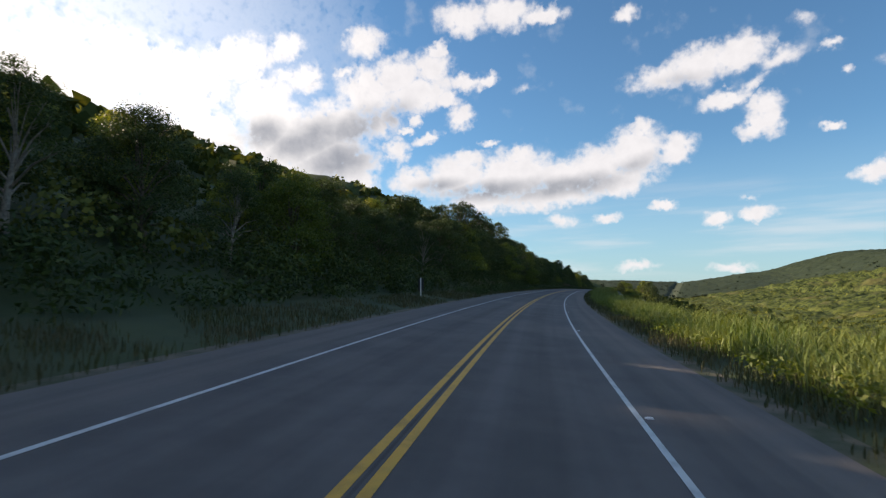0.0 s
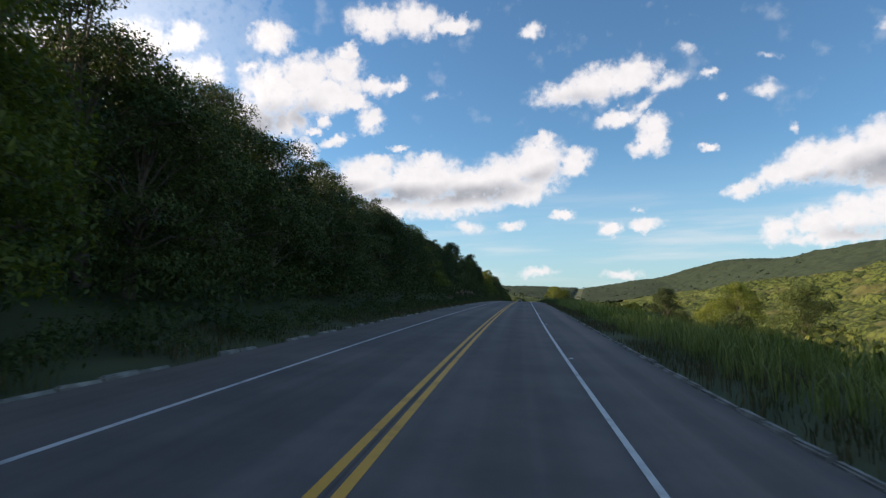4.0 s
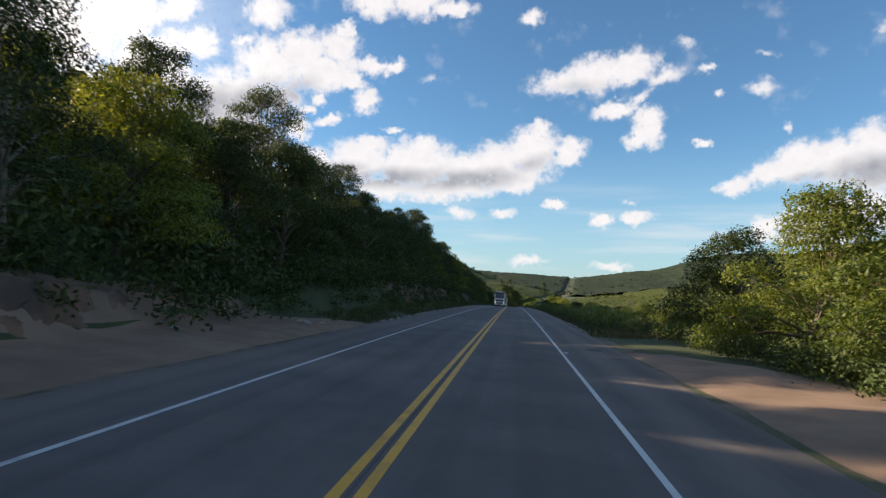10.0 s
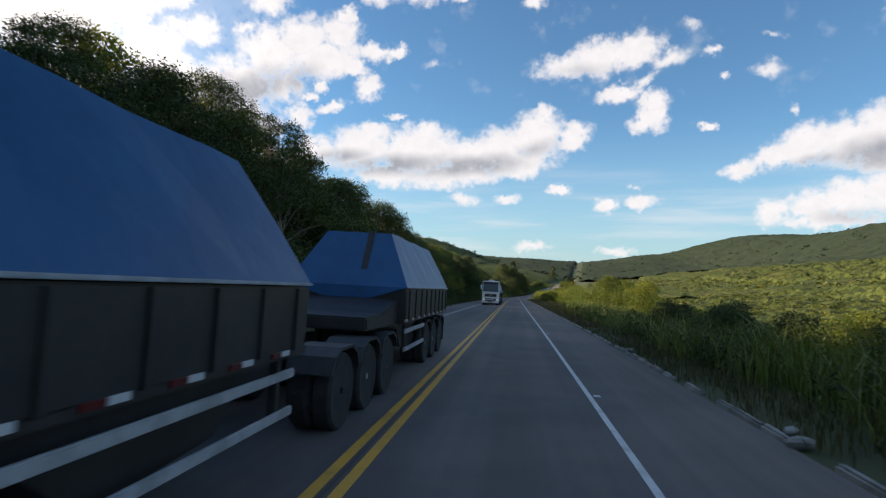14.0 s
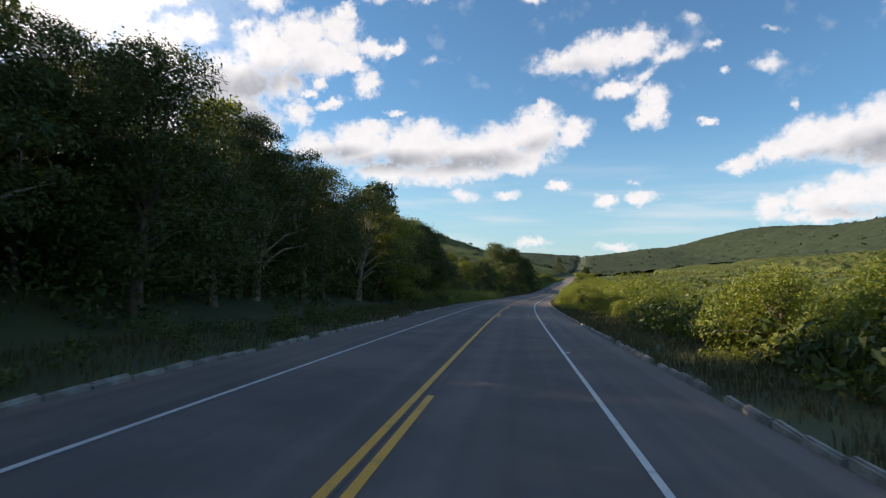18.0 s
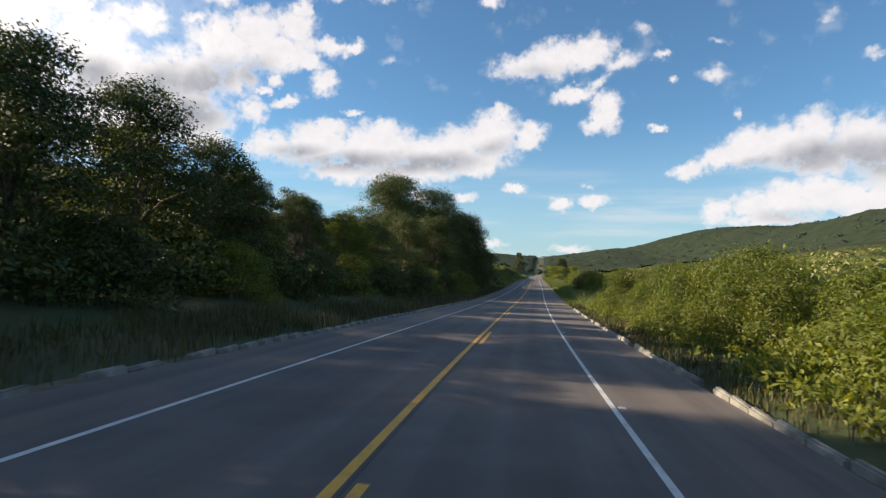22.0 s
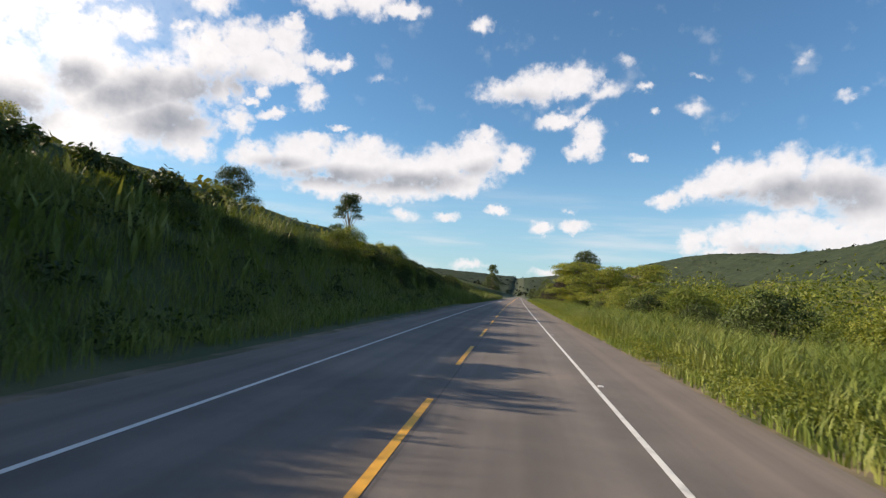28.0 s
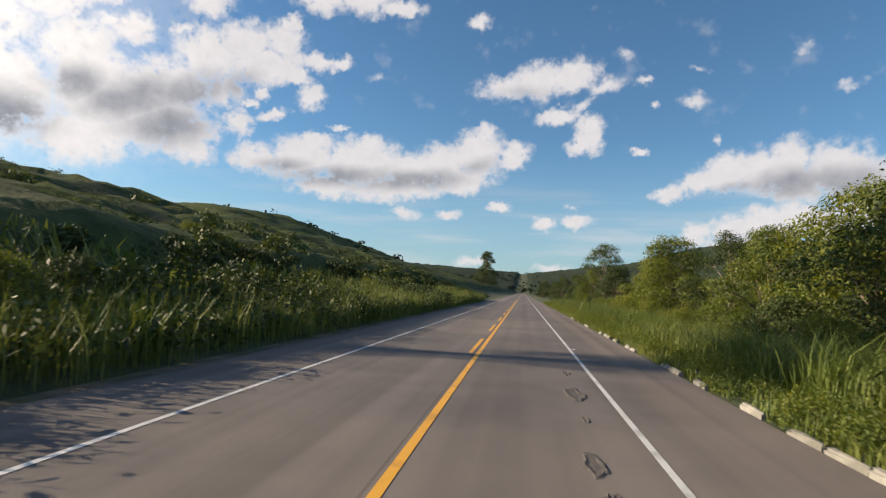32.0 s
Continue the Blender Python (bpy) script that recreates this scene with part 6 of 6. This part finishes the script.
# rough timber rail below the verge
WOOD_GREY = material("weathered_timber", (0.36, 0.29, 0.21), 0.85, second=(0.22, 0.17, 0.12), scale=3.0, bump=0.5, bump_scale=18)
rail = tagged(new("timber_rail"), "rough weathered timber rail on posts beside the bushes", "fence")
for i, (s, h) in enumerate(((329, 1.15), (333.5, 1.1), (338, 1.05))):
    p = place(s, 11.6)
    v, f = tube([p + (0, 0, -0.4), p + (0.02, 0.01, h * 0.5), p + (0.0, 0.03, h)], [0.07, 0.065, 0.06], 8)
    mesh_part("post", quick_mesh("post", v, f, WOOD_GREY, True), None, rail)
for k in range(2):
    a, b = place(327.5, 11.5 + 0.2 * k, 1.05 + 0.10 * k), place(339.5, 11.5 + 0.2 * k, 1.0 + 0.06 * k)
    v, f = tube([a, a * 0.66 + b * 0.34 + (0, 0, 0.05), a * 0.34 + b * 0.66 + (0, 0, -0.03), b], [0.06, 0.055, 0.06, 0.05], 7)
    mesh_part("rail", quick_mesh("rail", v, f, WOOD_GREY, True), None, rail)

# utility pole
pole = tagged(new("utility_pole"), "tall thin dark wooden utility pole among the trees", "utility pole")
p = np.array(place(918, -15.2))
v, f = tube([p + (0, 0, -0.5), p + (0, 0, 5), p + (0.1, 0, 9.0)], [0.12, 0.10, 0.07], 8)
mesh_part("pole", quick_mesh("pole", v, f, BARK, True), None, pole)

# holes and repairs in the asphalt
HOLE = material("broken_asphalt", (0.07, 0.064, 0.06), 0.95, second=(0.12, 0.105, 0.095), scale=9.0, bump=0.8, bump_scale=30)
REPAIR = material("dark_asphalt_repair", (0.055, 0.054, 0.056), 0.85, second=(0.07, 0.068, 0.068), scale=3.0, bump=0.4, bump_scale=120)


def blot(name, s, d, ls, wd, mat, seed, label, rim=0.012):
    """A ragged broken spot with a crumbled rim, lying on the road."""
    g = random.Random(seed)
    n = 18
    ring = [(1 + g.uniform(-0.28, 0.28)) for _ in range(n)]
    v, f = [on_road(s, d, 0.004)], []
    for k, (rad, up) in enumerate(((0.45, 0.004), (0.8, 0.004 + rim), (1.0, 0.003))):
        for i in range(n):
            a = 2 * math.pi * i / n
            v.append(on_road(s + ls * rad * ring[i] * math.cos(a), d + wd * rad * ring[i] * math.sin(a), up + g.uniform(0, 0.4) * rim * (k == 1)))
    for i in range(n):
        j = (i + 1) % n
        f.append((0, 1 + j, 1 + i, 1 + i))
        for k in range(2):
            f.append((1 + k * n + i, 1 + k * n + j, 1 + (k + 1) * n + j, 1 + (k + 1) * n + i))
    bm = bmesh.new()
    vs = [bm.verts.new(p) for p in v]
    for q in f:
        q = list(dict.fromkeys(q))
        bm.faces.new([vs[i] for i in q])
    bmesh.ops.recalc_face_normals(bm, faces=bm.faces)
    if bm.faces[0].normal.z < 0:
        bmesh.ops.reverse_faces(bm, faces=bm.faces)
    return part(name, bm, mat, road, label)


for i, (s, d, a, b) in enumerate(((1126.8, 2.35, 0.45, 0.14), (1125.6, 2.4, 0.3, 0.13), (1131.4, 2.55, 0.7, 0.2), (1134.4, 2.6, 0.35, 0.1), (1129.2, 2.5, 0.2, 0.06), (964.5, 4.4, 0.25, 0.18))):
    blot("pothole", s, d, a, b, HOLE, i, "crumbling shallow pothole")
for i, (s, d, a, b) in enumerate(((51.9, 4.1, 0.6, 0.35), (58.5, 3.75, 0.5, 0.2), (350, 4.7, 0.5, 0.4), (372, 4.6, 0.5, 0.35), (1117.5, 2.6, 0.7, 0.5))):
    blot("repair", s, d, a, b, REPAIR, 20 + i, "dark asphalt repair", 0.003)


TYRE_MARK = material("tyre_marks", (0.092, 0.084, 0.080), 0.8, second=(0.115, 0.103, 0.098), scale=2.0, bump=0.3, bump_scale=150)


# tyre marks left by hard braking
def tyre_mark(s0, s1, d0, d1):
    n = int((s1 - s0) / 2.5) + 2
    s = np.linspace(s0, s1, n)
    c = np.linspace(d0, d1, n)
    s2, k = np.meshgrid(s, np.array([-0.1, 0.1]), indexing="ij")
    v = on_road(s2, c[:, None] + k, 0.003).reshape(-1, 3)
    i = np.arange(n - 1) * 2
    me = quick_mesh("tyre_mark", v, np.stack([i, i + 1, i + 3, i + 2], -1), TYRE_MARK)
    return mesh_part("tyre_mark", me, None, road, "dark tyre mark")


tyre_mark(571, 617, 1.62, 1.3)
tyre_mark(571, 617, 1.98, 1.62)

# stones and rubbish at the paved edge
bm = bmesh.new()
bmesh.ops.create_icosphere(bm, subdivisions=2, radius=0.16)
for v in bm.verts:
    v.co *= 1 + 0.25 * noise.noise(v.co * 9)
    v.co.z *= 0.65
ROCK = mesh_of("stone", bm, CONCRETE)
for s, d, k in ((498.5, 5.75, 1.1), (499.3, 6.0, 0.7), (511, 5.9, 0.8), (365.5, -8.6, 1.3), (372.8, -7.4, 1.6), (373.5, -6.9, 1.0), (353, 13.0, 1.6), (351, 12.2, 1.1), (366, 12.8, 1.4), (90, -5.6, 1.0), (139, -5.7, 0.9), (458, 5.9, 1.0), (820, -5.5, 0.6), (846, -5.4, 0.6)):
    ob = tagged(new("stone", ROCK), "loose pale stone at the road's edge", "stone", "loose stones")
    ob.matrix_world = Matrix.LocRotScale(Vector(place(s, d, 0.05)), Euler((0.2 * k, 0.3, s)), Vector((k, k * 1.3, k)))


# rocks set in the earth bank
ROCK = material("bank_rock", (0.21, 0.145, 0.105), 0.9, second=(0.12, 0.085, 0.062), scale=2.2, bump=0.7, bump_scale=9, vary=0.2)


def rock_mesh(seed):
    g = random.Random(seed)
    bm = bmesh.new()
    bmesh.ops.create_icosphere(bm, subdivisions=2, radius=1.0)
    cuts = [Vector((g.gauss(0, 1), g.gauss(0, 1), g.gauss(0, 1))).normalized() for _ in range(9)]
    for v in bm.verts:
        for c in cuts:
            over = v.co.dot(c) - g.uniform(0.62, 0.72)
            if over > 0:
                v.co -= c * over
        v.co *= 1 + g.uniform(-0.04, 0.04)
    me = bpy.data.meshes.new("rock")
    bm.to_mesh(me)
    bm.free()
    me.materials.append(ROCK)
    return me


ROCKS = [rock_mesh(i) for i in range(5)]
pick = random.Random(71)
for a, b in ((232, 296), (402, 450), (454, 498), (895, 922)):
    s = a + 1.0
    while s < b:
        size = pick.uniform(0.25, 0.6)
        d = -EDGE - float(verge_left(s)) - pick.uniform(0.1, 1.5)
        ob = tagged(new("rock", pick.choice(ROCKS)), "weathered brown rock sticking out of the earth bank", "rock", "rocks in the earth bank")
        ob.matrix_world = Matrix.LocRotScale(Vector(place(s, d, -size * 0.1)), Euler((pick.uniform(-0.5, 0.5), pick.uniform(-0.5, 0.5), pick.uniform(0, 6.28))), Vector((size * 1.3, size, size * 0.8)))
        s += pick.uniform(1.4, 4.5)


# small palm on the hillside
palm = tagged(new("palm"), "small green palm with spreading fronds on the hillside", "palm")
base = place(1134.5, -43.5)
v, f = tube([base + (0, 0, -0.4), base + (0.05, 0, 0.7), base + (0.1, 0.05, 1.5)], [0.16, 0.13, 0.11], 7)
mesh_part("stem", quick_mesh("stem", v, f, BARK, True), None, palm)
for i in range(13):
    a = i * 2.4
    out, wide = np.array([math.cos(a), math.sin(a), 0.0]), np.array([-math.sin(a), math.cos(a), 0.0])
    rise = 0.5 + 0.5 * ((i * 7) % 5) / 4
    v, f = [], []
    for k in range(8):
        u = k / 7
        c = base + (0.1, 0.05, 1.5) + out * (2.3 * u) + np.array([0, 0, 1.0]) * (2.0 * rise * u - 1.5 * u * u)
        w = 0.02 + 0.24 * math.sin(math.pi * min(1.0, u * 0.85 + 0.15))
        v += [c - wide * w - (0, 0, 0.4 * w), c, c + wide * w - (0, 0, 0.4 * w)]
    for k in range(7):
        f += [(3 * k, 3 * k + 1, 3 * k + 4, 3 * k + 3), (3 * k + 1, 3 * k + 2, 3 * k + 5, 3 * k + 4)]
    mesh_part("frond", quick_mesh("frond", v, f, LEAF_LIGHT), None, palm)
